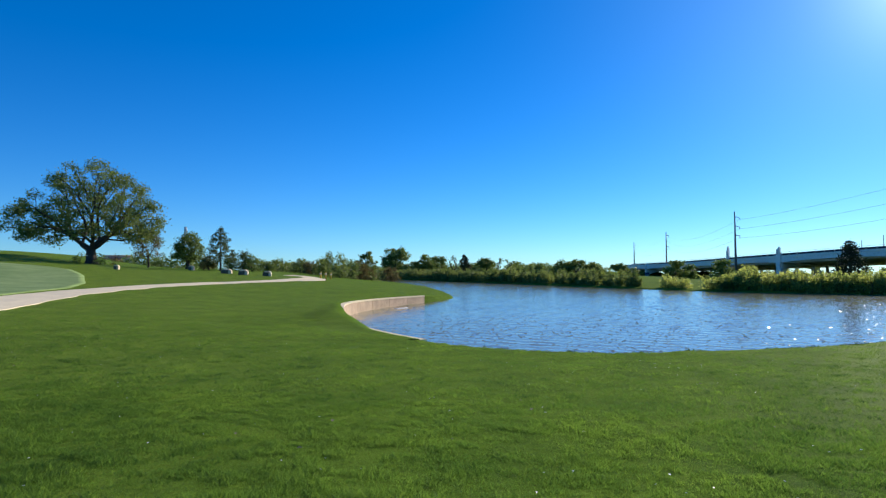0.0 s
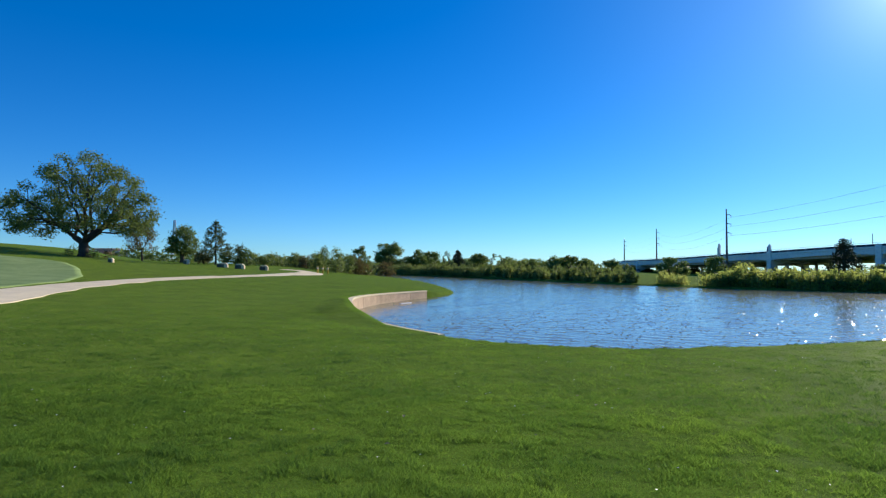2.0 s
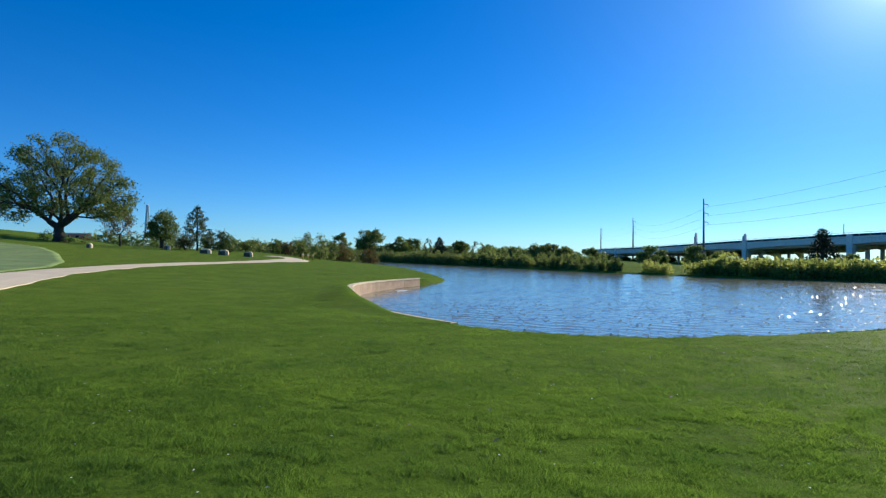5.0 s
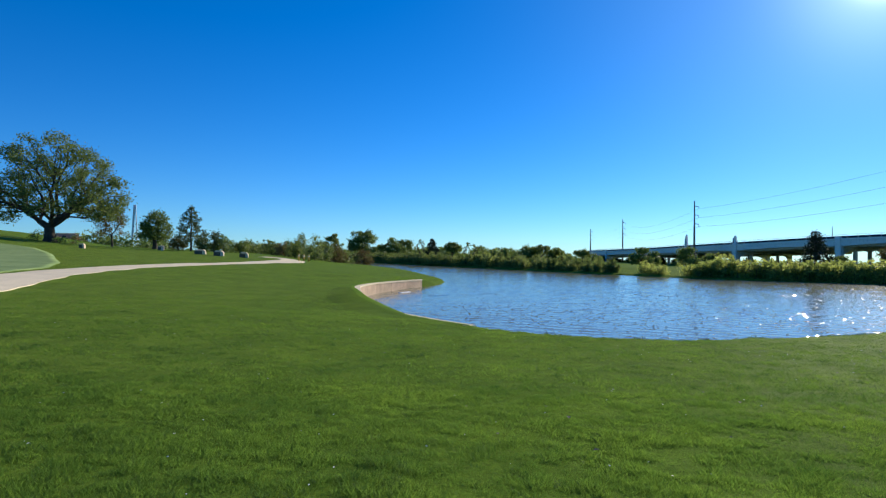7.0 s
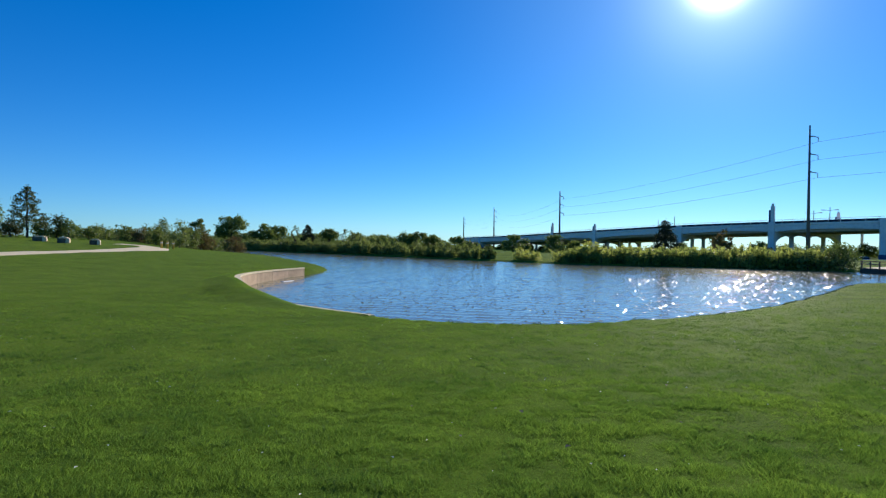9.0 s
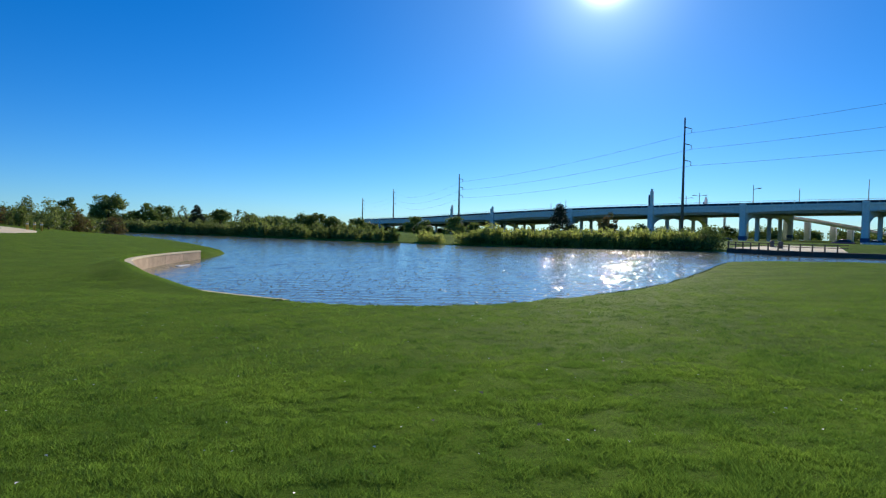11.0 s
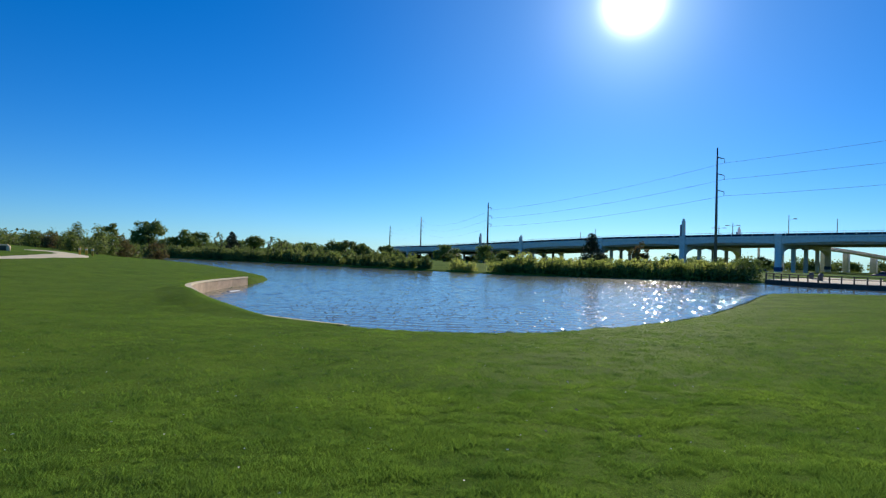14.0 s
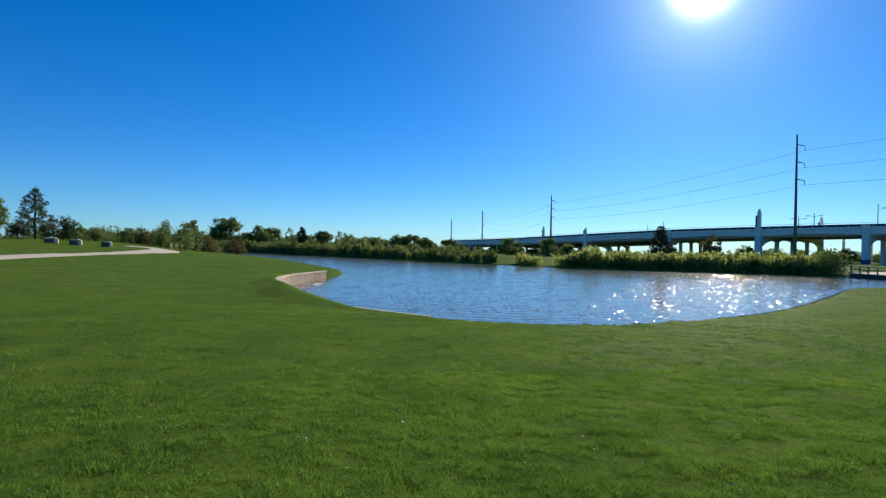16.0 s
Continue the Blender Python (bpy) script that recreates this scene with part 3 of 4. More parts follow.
def dome(n, rx, ry, z0, z1, r, seed, hollow=0.45, low=0.0):
    """Cluster centres in a broad crown, most of them near its skin."""
    rng = random.Random(seed)
    out = []
    while len(out) < n:
        a, u, w = rng.uniform(0, 2 * math.pi), rng.uniform(low, 1), rng.uniform(0, 1)
        k = hollow + (1 - hollow) * w ** 0.5
        c = math.sqrt(max(0, 1 - (2 * u - 1) ** 2)) if low < 0 else math.cos(math.asin(min(1, u)))
        z = z0 + (z1 - z0) * (u if low >= 0 else u) * (0.75 + 0.25 * k)
        p = (rx * k * c * math.cos(a), ry * k * c * math.sin(a), z)
        if all((p[0] - q[0]) ** 2 + (p[1] - q[1]) ** 2 + (p[2] - q[2]) ** 2 > (0.75 * r) ** 2 for q in out) or rng.random() < 0.03:
            out.append((*p, r * rng.uniform(0.7, 1.2)))
    return out


def globe(shells, rx, ry, up, down, z0, r, seed):
    """Cluster centres spread evenly over nested shells of a crown."""
    rng = random.Random(seed)
    out = []
    for k, n in shells:
        for i in range(n):
            u = -0.35 + 1.33 * (i + rng.uniform(0.2, 0.8)) / n
            a = i * 2.39996 + rng.uniform(-0.25, 0.25)
            c = math.sqrt(max(0, 1 - u * u))
            j = k * rng.uniform(0.9, 1.06)
            out.append((rx * j * c * math.cos(a), ry * j * c * math.sin(a), z0 + (up if u > 0 else down) * u * j, r * rng.uniform(0.75, 1.25)))
    return out


def cone(n, h0, h1, r0, seed, gap=0.8, r=0.7):
    rng = random.Random(seed)
    out = []
    for i in range(n):
        u = (i + 0.5) / n
        z = h0 + (h1 - h0) * u
        reach = r0 * (1 - u) ** 0.8 * rng.uniform(0.35, 1.0) + 0.15
        a = i * 2.4 + rng.uniform(-0.4, 0.4)
        s = r * (1 - 0.55 * u) * rng.uniform(0.8, 1.25)
        out.append((reach * math.cos(a), reach * math.sin(a), z, s, s, s * 0.55))
    out.append((0, 0, h1, 0.25, 0.25, 0.5))
    return out


# the great spreading tree on the rise
crown = globe([(1.0, 96), (0.78, 52), (0.5, 20)], 9.2, 8.6, 9.6, 6.0, 6.2, 1.2, 4)
crown = [c for c in crown if not (c[0] < -5.5 and c[2] > 10.4) and not (c[0] < -3.2 and c[2] > 14.0)]
crown += [(-9.6, -2.0, 8.2, 1.7, 1.5, 1.1), (-10.4, -1.0, 7.4, 1.9, 1.7, 1.3), (-9.0, 1.0, 5.6, 1.7, 1.5, 1.0), (-11.0, -2.0, 5.6, 1.0, 1.0, 0.7), (-7.8, -4.0, 4.2, 1.4, 1.3, 0.8), (-10.0, 1.5, 8.8, 1.4, 1.4, 0.9),
          (-6.6, 3.0, 4.2, 1.5, 1.4, 0.9), (8.0, -2.0, 5.2, 1.8, 1.6, 1.0), (9.0, 1.0, 7.0, 1.7, 1.6, 1.1), (9.4, -3.0, 9.0, 1.4, 1.3, 0.9), (6.2, -4.0, 4.0, 1.4, 1.3, 0.8), (9.0, 2.0, 4.0, 1.2, 1.1, 0.7)]
tree(-23.8, 102.3, crown, 2.4, 0.74, leaf_oak, 0.17, 270, 11, "great spreading shade tree with a broad open crown on the rise", sink=0.3, power=0.5, bow=-0.09, fill=0.42, fan=0.8)
for k, (x, y, h, w) in enumerate([(-25.5, 101.3, 1.0, 0.8), (-22.3, 101.1, 0.9, 0.7), (-20.9, 105.0, 1.7, 1.0), (-26.7, 108.0, 1.6, 0.9)]):
    tree(x, y, dome(9, w, w, 0.2, h, 0.5, 330 + k, 0.3), 0.25, 0.04, (leaf_oak, leaf_dark, leaf_rust, leaf_dark)[k], 0.13, 160, 340 + k, "low scrub growing round the foot of the great tree", "shrub", "scrub under the great tree")
# smaller trees beyond the lawn
tree(-15.9, 103.6, dome(36, 2.2, 2.2, 2.0, 6.4, 0.85, 7, 0.25), 2.0, 0.13, leaf_rust, 0.13, 200, 12, "small thin-leaved tree turning brown on the lawn", power=0.5)
tree(-9.7, 101.0, dome(46, 2.35, 2.3, 1.8, 5.9, 0.85, 9, 0.35), 1.8, 0.3, leaf_dark, 0.16, 400, 13, "round-crowned dark green tree on the lawn", squash=0.6)
tree(-4.4, 93.5, cone(64, 1.3, 6.6, 2.6, 10, r=0.75), 6.2, 0.1, leaf_conifer, 0.14, 330, 14, "slender open conifer with layered branches", "conifer", sink=0.05, power=0.5)
for k, (x, y, h, w) in enumerate([(-6.2, 95.0, 1.9, 1.1), (-2.8, 94.5, 2.3, 1.3), (-1.2, 95.5, 3.3, 0.9), (0.2, 95.0, 2.7, 1.2), (2.6, 98.0, 1.5, 1.1)]):
    tree(x, y, dome(16, w, w, 0.5, h, 0.75, 30 + k, 0.3), 0.8, 0.09, (leaf_rust, leaf_oak, leaf_conifer, leaf_dark, leaf_oak)[k], 0.15, 230, 40 + k,
         "bushy young tree beside the conifer" if k != 1 else "bushy young tree with yellowing leaves", "shrub")


def polar(az, d):
    return d * math.sin(radians(az)), d * math.cos(radians(az))


# the tall trees of the far bank: bearing, distance, height, half width, kind
FAR_TREES = [(13.9, 190, 9.9, 5.4, "broad"), (10.9, 200, 9.2, 4.0, "light"), (16.7, 195, 7.4, 4.4, "flat"), (18.1, 200, 7.6, 3.8, "flat"), (19.7, 190, 6.8, 1.8, "dead"), (20.85, 185, 6.9, 2.3, "cedar"), (22.9, 195, 6.0, 3.4, "umbrella"),
             (24.7, 190, 6.4, 3.2, "dead"), (25.7, 195, 5.4, 2.2, "dead"), (6.75, 170, 7.2, 2.0, "light"), (4.7, 180, 6.2, 2.2, "dead"), (30.5, 220, 5.8, 4.2, "flat"), (31.9, 220, 6.5, 4.8, "umbrella"), (33.5, 225, 5.6, 4.4, "broad"), (36.0, 230, 5.0, 3.6, "umbrella"),
             (28.3, 230, 4.8, 3.4, "broad"), (41.0, 150, 5.0, 2.9, "broad"), (42.0, 155, 4.2, 2.2, "broad"), (44.9, 140, 4.6, 2.4, "broad"), (47.0, 145, 3.8, 2.0, "light"), (60.4, 150, 7.0, 2.6, "rust"), (63.6, 170, 5.4, 3.0, "light"), (57.0, 170, 5.0, 2.0, "light"),
             (84.8, 260, 4.6, 4.0, "broad"), (78.0, 270, 4.0, 4.0, "broad"), (75.5, 275, 4.4, 4.0, "broad"), (71.5, 230, 5.0, 3.0, "light")]
for k, (a, d, h, w, kind_) in enumerate(FAR_TREES):
    x, y = polar(a, d)
    leaf = {"broad": leaf_dark, "light": leaf_oak, "flat": leaf_dark, "umbrella": leaf_oak, "dead": leaf_oak, "cedar": leaf_cedar, "rust": leaf_rust}[kind_]
    if kind_ == "cedar":
        cl = cone(34, 1.0, h, w * 1.1, 60 + k, r=1.1)
    elif kind_ == "umbrella":
        cl = dome(32, w, w * 0.9, h * 0.55, h, 1.1, 60 + k, 0.2)
    elif kind_ == "dead":
        cl = [(c[0], c[1], c[2], 0.5) for c in dome(26, w, w, h * 0.35, h, 0.7, 60 + k, 0.5)]
    else:
        cl = dome(int(16 + w * 9), w, w * 0.9, h * (0.2 if kind_ != "flat" else 0.36), h * 0.95, max(1.1, w * 0.3), 60 + k, 0.15)
        # uneven crowns with gaps
        shake = random.Random(700 + k)
        cl = [(c[0] * shake.uniform(0.75, 1.25), c[1] * shake.uniform(0.75, 1.25), c[2] * shake.uniform(0.88, 1.06), c[3] * shake.uniform(0.5, 1.15)) for c in cl if shake.random() < 0.8]
    tree(x, y, cl, h * (0.3 if kind_ != "cedar" else 0.8), 0.16 + h * 0.012, leaf, 0.3, 24 if kind_ == "dead" else 150, 80 + k,
         {"broad": "full dark green tree beyond the far bank", "light": "light green tree beyond the far bank", "flat": "flat-topped dark tree beyond the far bank", "umbrella": "umbrella-crowned tree beyond the far bank",
          "dead": "half-bare twiggy tree beyond the far bank", "cedar": "pointed dark cedar beyond the far bank", "rust": "browning tree in front of the bridge"}[kind_], "tree", "trees beyond the far bank", squash=0.6)
# the dark cedar before the bridge
tree(71.5, 51.3, cone(60, 0.5, 5.5, 2.3, 15, r=0.85), 4.9, 0.16, leaf_cedar, 0.15, 300, 16, "dense dark cedar on the far bank in front of the bridge", "cedar", sink=0.2)


def shrub(w, h, seed, leaf, size, per):
    """An upright willowy shrub: stems, and leaves along them to the ground."""
    rng = np.random.default_rng(seed)
    top = new("shrub")
    stems, pts = [], []
    for i in range(int(16 * w)):
        a, u = rng.uniform(0, 2 * math.pi), rng.uniform(0, 1) ** 0.6
        foot = np.array([u * 0.6 * w * math.cos(a), u * 0.6 * w * math.sin(a), 0])
        hh = h * rng.uniform(0.55, 1.0) * (1 - 0.4 * u * u)
        tip = foot * 1.5 + np.array([rng.normal() * 0.25, rng.normal() * 0.25, hh])
        stems.append(tube([foot, (foot + tip) / 2 + (0, 0, 0.1), tip], [0.025, 0.018, 0.008], 4, False))
        t = rng.uniform(0.04, 1.0, per)[:, None]
        spread = 0.34 * (1.15 - t)
        pts.append(foot + (tip - foot) * t + rng.normal(size=(per, 3)) * np.hstack([spread + 0.05, spread + 0.05, 0.1 + 0 * t]))
    v, f = joined(stems)
    put("wood", mesh_of("wood", v, f, bark), top)
    v, f = leaf_quads(np.vstack(pts), size, rng, 1.3, -0.4)
    put("foliage", mesh_of("foliage", v, f, leaf), top)
    return top


KINDS = [shrub(1.5, 2.7, 1, leaf_bush, 0.15, 62), shrub(1.8, 2.3, 2, leaf_bush, 0.15, 60), shrub(1.3, 3.0, 3, leaf_bush, 0.15, 64), shrub(1.6, 2.0, 4, leaf_bush, 0.15, 56), shrub(2.2, 3.6, 5, leaf_bank, 0.2, 64), shrub(1.9, 4.0, 6, leaf_bank, 0.19, 60)]
SPARE = set(range(len(KINDS)))
rs = random.Random(77)


def set_shrub(kind, x, y, scale, label, group, sink=0.1):
    m = pose(x, y, height(x, y) - sink, 0, 0, rs.uniform(0, 360)) @ Matrix.Diagonal((scale * rs.uniform(0.9, 1.15), scale * rs.uniform(0.9, 1.15), scale, 1))
    if kind in SPARE:
        SPARE.discard(kind)
        ob = KINDS[kind]
        ob.matrix_world = m
    else:
        ob = copy_thing(KINDS[kind], m)
    return tagged(ob, label, "shrub", group)


def along(line, step, jitter, back):
    p = np.array(line, float)
    at = np.concatenate([[0], np.cumsum(np.hypot(*np.diff(p, axis=0).T))])
    u = step * 0.5
    while u < at[-1]:
        i = min(np.searchsorted(at, u) - 1, len(p) - 2)
        d = (p[i + 1] - p[i]) / np.hypot(*(p[i + 1] - p[i]))
        q = p[i] + d * (u - at[i]) + np.array([d[1], -d[0]]) * (back + rs.uniform(-jitter, jitter))
        yield q, u
        u += step * rs.uniform(0.7, 1.3)


near_bank = [(64.5, 27.5), (62.5, 32.5), (59.2, 38.5), (55.5, 44.5), (51.8, 51.5), (49.6, 61.0)]
for (x, y), u in along(near_bank, 1.2, 0.4, 0.7):
    if 29.0 < u < 34.5 and rs.random() < 0.75:
        continue
    set_shrub(rs.choice([0, 0, 1, 2, 3]), x, y, rs.uniform(0.88, 1.22) * (0.85 if u > 28 else 1.0), "willowy yellow-green shrub on the far bank", "shrubs along the far bank")
for (x, y), u in along(near_bank[:5], 2.0, 0.8, 2.6):
    set_shrub(rs.choice([0, 1, 2]), x, y, rs.uniform(0.9, 1.2) * (0.72 if u > 26 else 1.0), "willowy yellow-green shrub on the far bank", "shrubs along the far bank")
long_bank = [(49.2, 64.5), (48.2, 69.0), (46.6, 82.0), (46.1, 100.0), (42.6, 122.0), (38.6, 150.0), (31.0, 196.0)]
for (x, y), u in along(long_bank, 1.9, 0.5, 1.0):
    set_shrub(rs.choice([4, 5, 5, 4, 5]), x, y, rs.uniform(0.85, 1.15) * min(1.15, 0.66 + u / 60), "dense green shrub at the water's far edge", "shrubs along the far bank")
for (x, y), u in along(long_bank[1:], 3.6, 1.0, 5.2):
    set_shrub(rs.choice([4, 4, 5]), x, y, rs.uniform(0.85, 1.2), "dense dark green shrub behind the bank", "shrubs along the far bank")


def woodland(name, a0, a1, d0, d1, low, high, leaf, size, count, seed, label):
    """A far belt of low trees: countless leaves in overlapping crowns, with an uneven top."""
    rng = np.random.default_rng(seed)
    a = np.radians(rng.uniform(a0, a1, count))
    d = rng.uniform(d0, d1, count)
    h = low + (high - low) * rng.uniform(0, 1, count) ** 2
    cx, cy = d * np.sin(a), d * np.cos(a)
    pts = []
    for x, y, hh in zip(cx, cy, h):
        n = int(46 * hh)
        v = rng.normal(size=(n, 3))
        v /= np.linalg.norm(v, axis=1)[:, None]
        v = v * rng.uniform(0.5, 1.05, (n, 1)) * (hh * 0.75, hh * 0.75, hh * 0.55)
        pts.append(v + (x, y, height(x, y) - 0.2 + hh * 0.5))
    v, f = leaf_quads(np.vstack(pts), size, rng, 0.8)
    return tagged(put(name, mesh_of(name, v, f, leaf)), label, "trees", "", "stuff")


woodland("far_woods", -6, 34, 260, 330, 3.5, 6.5, leaf_dark, 0.6, 170, 5, "low dark green woods along the horizon")
woodland("far_woods", 34, 95, 280, 350, 2.0, 4.2, leaf_dark, 0.6, 200, 6, "low dark green woods beyond the viaduct")
woodland("far_woods", -40, -4, 230, 300, 4.5, 8.0, leaf_dark, 0.6, 110, 7, "low dark green woods beyond the rise")
woodland("thicket", 2.5, 12.5, 112, 150, 1.6, 3.2, leaf_oak, 0.3, 60, 8, "tangled green thicket at the end of the lawn")
woodland("far_woods", 64, 97, 262, 292, 3.4, 6.2, leaf_dark, 0.5, 120, 9, "dark green woods seen under the viaduct")

# ---- the viaduct, power line and far shore ----
EDGE = [(192.0, -110.0, 9.0), (184.0, -24.0, 8.9), (179.0, 2.0, 8.8), (173.7, 26.6, 8.55), (166.0, 53.0, 8.0), (160.2, 76.6, 7.45), (157.0, 102.1, 6.8), (153.2, 131.7, 5.5), (158.5, 156.5, 4.8),
        (167.0, 188.0, 4.0), (184.0, 232.0, 3.6), (220.0, 292.0, 3.5), (280.0, 380.0, 3.6), (380.0, 520.0, 3.8)]
# how far each pier leans along the road from square
SKEW = [-0.3, -0.3, -0.36, -0.34, -0.25, -0.11, 0.14, 0.36, 0.4, 0.3, 0.2, 0.1, 0.0, 0.0]
WIDE = 56.0


def spline(points, n):
    p = np.array(points, float)
    q = np.vstack([2 * p[0] - p[1], p, 2 * p[-1] - p[-2]])
    out = []
    for i in range(1, len(q) - 2):
        for k in range(n):
            u = k / n
            a, b, c, d = q[i - 1], q[i], q[i + 1], q[i + 2]
            out.append(0.5 * ((2 * b) + (c - a) * u + (2 * a - 5 * b + 4 * c - d) * u * u + (3 * b - a - 3 * c + d) * u ** 3))
    out.append(p[-1])
    return np.array(out)


def sweep(line, profile, offset=0.0):
    """A closed profile of (across, up) carried along a line; across grows away from the pond."""
    d = np.gradient(line[:, :2], axis=0)
    d /= np.hypot(d[:, 0], d[:, 1])[:, None]
    out = np.stack([d[:, 1], -d[:, 0]], 1)
    m = len(profile)
    vs = [(p[0] + o[0] * (a + offset), p[1] + o[1] * (a + offset), p[2] + h) for p, o in zip(line, out) for a, h in profile]
    fs = [(i * m + j, i * m + (j + 1) % m, (i + 1) * m + (j + 1) % m, (i + 1) * m + j) for i in range(len(line) - 1) for j in range(m)]
    fs += [tuple(range(m))[::-1], tuple((len(line) - 1) * m + j for j in range(m))]
    return vs, fs


def viaduct():
    top = tagged(new("viaduct"), "long grey concrete road viaduct on arched piers", "bridge")
    line = spline(EDGE, 6)
    v, f = sweep(line, [(0.0, -0.85), (0.0, -0.35), (0.25, -0.35), (0.25, -0.75), (WIDE - 0.25, -0.75), (WIDE - 0.25, -0.35), (WIDE, -0.35), (WIDE, -0.85), (WIDE - 1.6, -1.3), (1.6, -1.3)])
    put("deck", mesh_of("deck", v, f, bridge_grey), top)
    for off in (0.2, 1.9, 7.0, 14.0, 21.0, 28.0, 35.0, 42.0, 49.0, WIDE - 1.6):
        low = -2.05 if off < 1 else -2.75
        v, f = sweep(line, [(0.0, low), (0.0, -0.9 if off < 1 else -1.31), (0.7, -0.9 if off < 1 else -1.31), (0.7, low)], off)
        if off < 1:
            # the outer girder deepens towards each pier
            v = [(x, y, z - 0.5 * abs(2 * ((i // 4) % 6) / 6 - 1) ** 2.2 if i % 4 in (0, 3) else z) for i, (x, y, z) in enumerate(v)]
        put("girder", mesh_of("girder", v, f, bridge_grey if off < 1 else bridge_buff), top)
    v, f = sweep(line, [(0.0, -0.7), (0.0, 0.26), (0.15, 0.26), (0.15, -0.7)], 0.26)
    put("parapet", mesh_of("parapet", v, f, bridge_navy), top, "dark navy parapet")
    v, f = sweep(line, [(0.0, 0.62), (0.0, 0.7), (0.07, 0.7), (0.07, 0.62)], 0.3)
    put("rail", mesh_of("rail", v, f, galvanised), top, "thin grey rail")
    bm = bmesh.new()
    box(bm, (-0.05, -0.05, -0.36), (0.05, 0.05, 0.68))
    post_mesh = bpy.data.meshes.new("post")
    bm.to_mesh(post_mesh)
    bm.free()
    post_mesh.materials.append(bridge_grey)
    at = np.concatenate([[0], np.cumsum(np.hypot(*np.diff(line[:, :2], axis=0).T))])
    for u in np.arange(60, 420, 2.6):
        p = [np.interp(u, at, line[:, k]) for k in range(3)]
        put("post", post_mesh, top).matrix_local = pose(p[0] + 0.2, p[1], p[2])
    # piers
    dirs = np.gradient(line[:, :2], axis=0)

    def pier(k, tower, far_tower):
        i = k * 6
        p, d = line[i], dirs[i] / np.hypot(*dirs[i])
        out = np.array([d[1], -d[0]]) * math.sqrt(1 - SKEW[k] ** 2) + d * SKEW[k]
        base = min(height(p[0], p[1]), -2.6) - 0.4
        m = Matrix(((out[0], d[0], 0, p[0]), (out[1], d[1], 0, p[1]), (0, 0, 1, 0), (0, 0, 0, 1)))
        deck = p[2]
        for a, wide, has in ((-0.5, 1.5, tower), (WIDE - 1.4, 1.5, far_tower)):
            bm = bmesh.new()
            box(bm, (a, -wide / 2, base), (a + 1.7, wide / 2, deck + (0.1 if has or a < 0 else -1.1)), m, 0.12)
            col = part("column", bm, bridge_grey, top)
            bm = bmesh.new()
            box(bm, (a - 0.06, -wide / 2 - 0.06, base + 1.3), (a + 1.76, wide / 2 + 0.06, base + 2.4), m)
            part("tile_band", bm, bridge_blue, col, "dark blue tile band")
            if has:
                bm = bmesh.new()
                box(bm, (a + 0.3, -0.6, deck + 0.1), (a + 1.2, 0.25, deck + has * 0.87), m, 0.08)
                box(bm, (a + 0.45, -0.42, deck + has * 0.87), (a + 1.05, 0.1, deck + has), m, 0.08)
                shaft = part("tower", bm, bridge_grey, top)
                bm = bmesh.new()
                box(bm, (a + 0.4, 0.25, deck + 0.1), (a + 1.1, 0.72, deck + has * 0.66), m, 0.05)
                part("panel", bm, bridge_blue, shaft, "dark blue inset panel")
        # the cap: one flat arch, with slim columns under it
        n, half, low, bays = 64, 0.8, deck - 2.1, 4
        spans = [1.0 + q * (WIDE - 2.0) / bays for q in range(bays + 1)]
        vs, fs = [], []
        for j in range(n + 1):
            a = 1.0 + (WIDE - 2.0) * j / n
            under = deck - 3.4 - 0.4 * abs(2 * ((j * bays / n) % 1.0) - 1) ** 3 - 1.6 * abs(2 * j / n - 1) ** 6
            for y, z in ((-half, under), (-half, low), (half, low), (half, under)):
                vs.append(tuple(m @ Vector((a, y, z))))
        for j in range(n):
            fs += [(j * 4 + c, j * 4 + (c + 1) % 4, j * 4 + 4 + (c + 1) % 4, j * 4 + 4 + c) for c in range(4)]
        fs += [(3, 2, 1, 0), (n * 4, n * 4 + 1, n * 4 + 2, n * 4 + 3)]
        put("cap", mesh_of("cap", vs, fs, bridge_grey), top)
        for a in spans[1:-1]:
            bm = bmesh.new()
            box(bm, (a - 0.5, -0.5, base), (a + 0.5, 0.5, deck - 3.3), m, 0.1)
            part("inner_column", bm, bridge_grey, top)

    for k, tower, far_tower in ((1, 0, 0), (2, 0, 0), (3, 0, 0), (4, 0, 0), (5, 5.2, 5.2), (6, 0, 0), (7, 2.4, 0), (8, 4.2, 0), (9, 0, 0), (10, 0, 0), (11, 0, 0)):
        pier(k, tower, far_tower)
    return top


viaduct()


def ramp():
    """The lower slip road behind the viaduct."""
    top = tagged(new("slip_road"), "sloping grey concrete slip road behind the viaduct", "bridge")
    line = spline([(236.0, 90.0, 7.0), (237.0, 66.0, 5.9), (238.5, 55.0, 4.9), (241.5, 43.5, 2.6), (244.5, 34.0, 0.5), (246.0, 19.0, -2.0)], 6)
    v, f = sweep(line, [(0, -0.35), (0, 0.6), (0.3, 0.6), (0.3, 0), (8, 0), (8, 0.6), (8.3, 0.6), (8.3, -0.35), (7.0, -0.75), (1.3, -0.75)])
    put("deck", mesh_of("deck", v, f, bridge_grey), top)
    for i in (2, 4, 9, 13, 17, 20):
        p = line[i]
        wide = 0.5 if i < 6 else 1.3
        bm = bmesh.new()
        box(bm, (p[0] + 4 - wide, p[1] - wide * 0.7, -3.6), (p[0] + 4 + wide, p[1] + wide * 0.7, p[2] - 0.65), None, 0.15)
        part("column", bm, bridge_grey, top)


ramp()


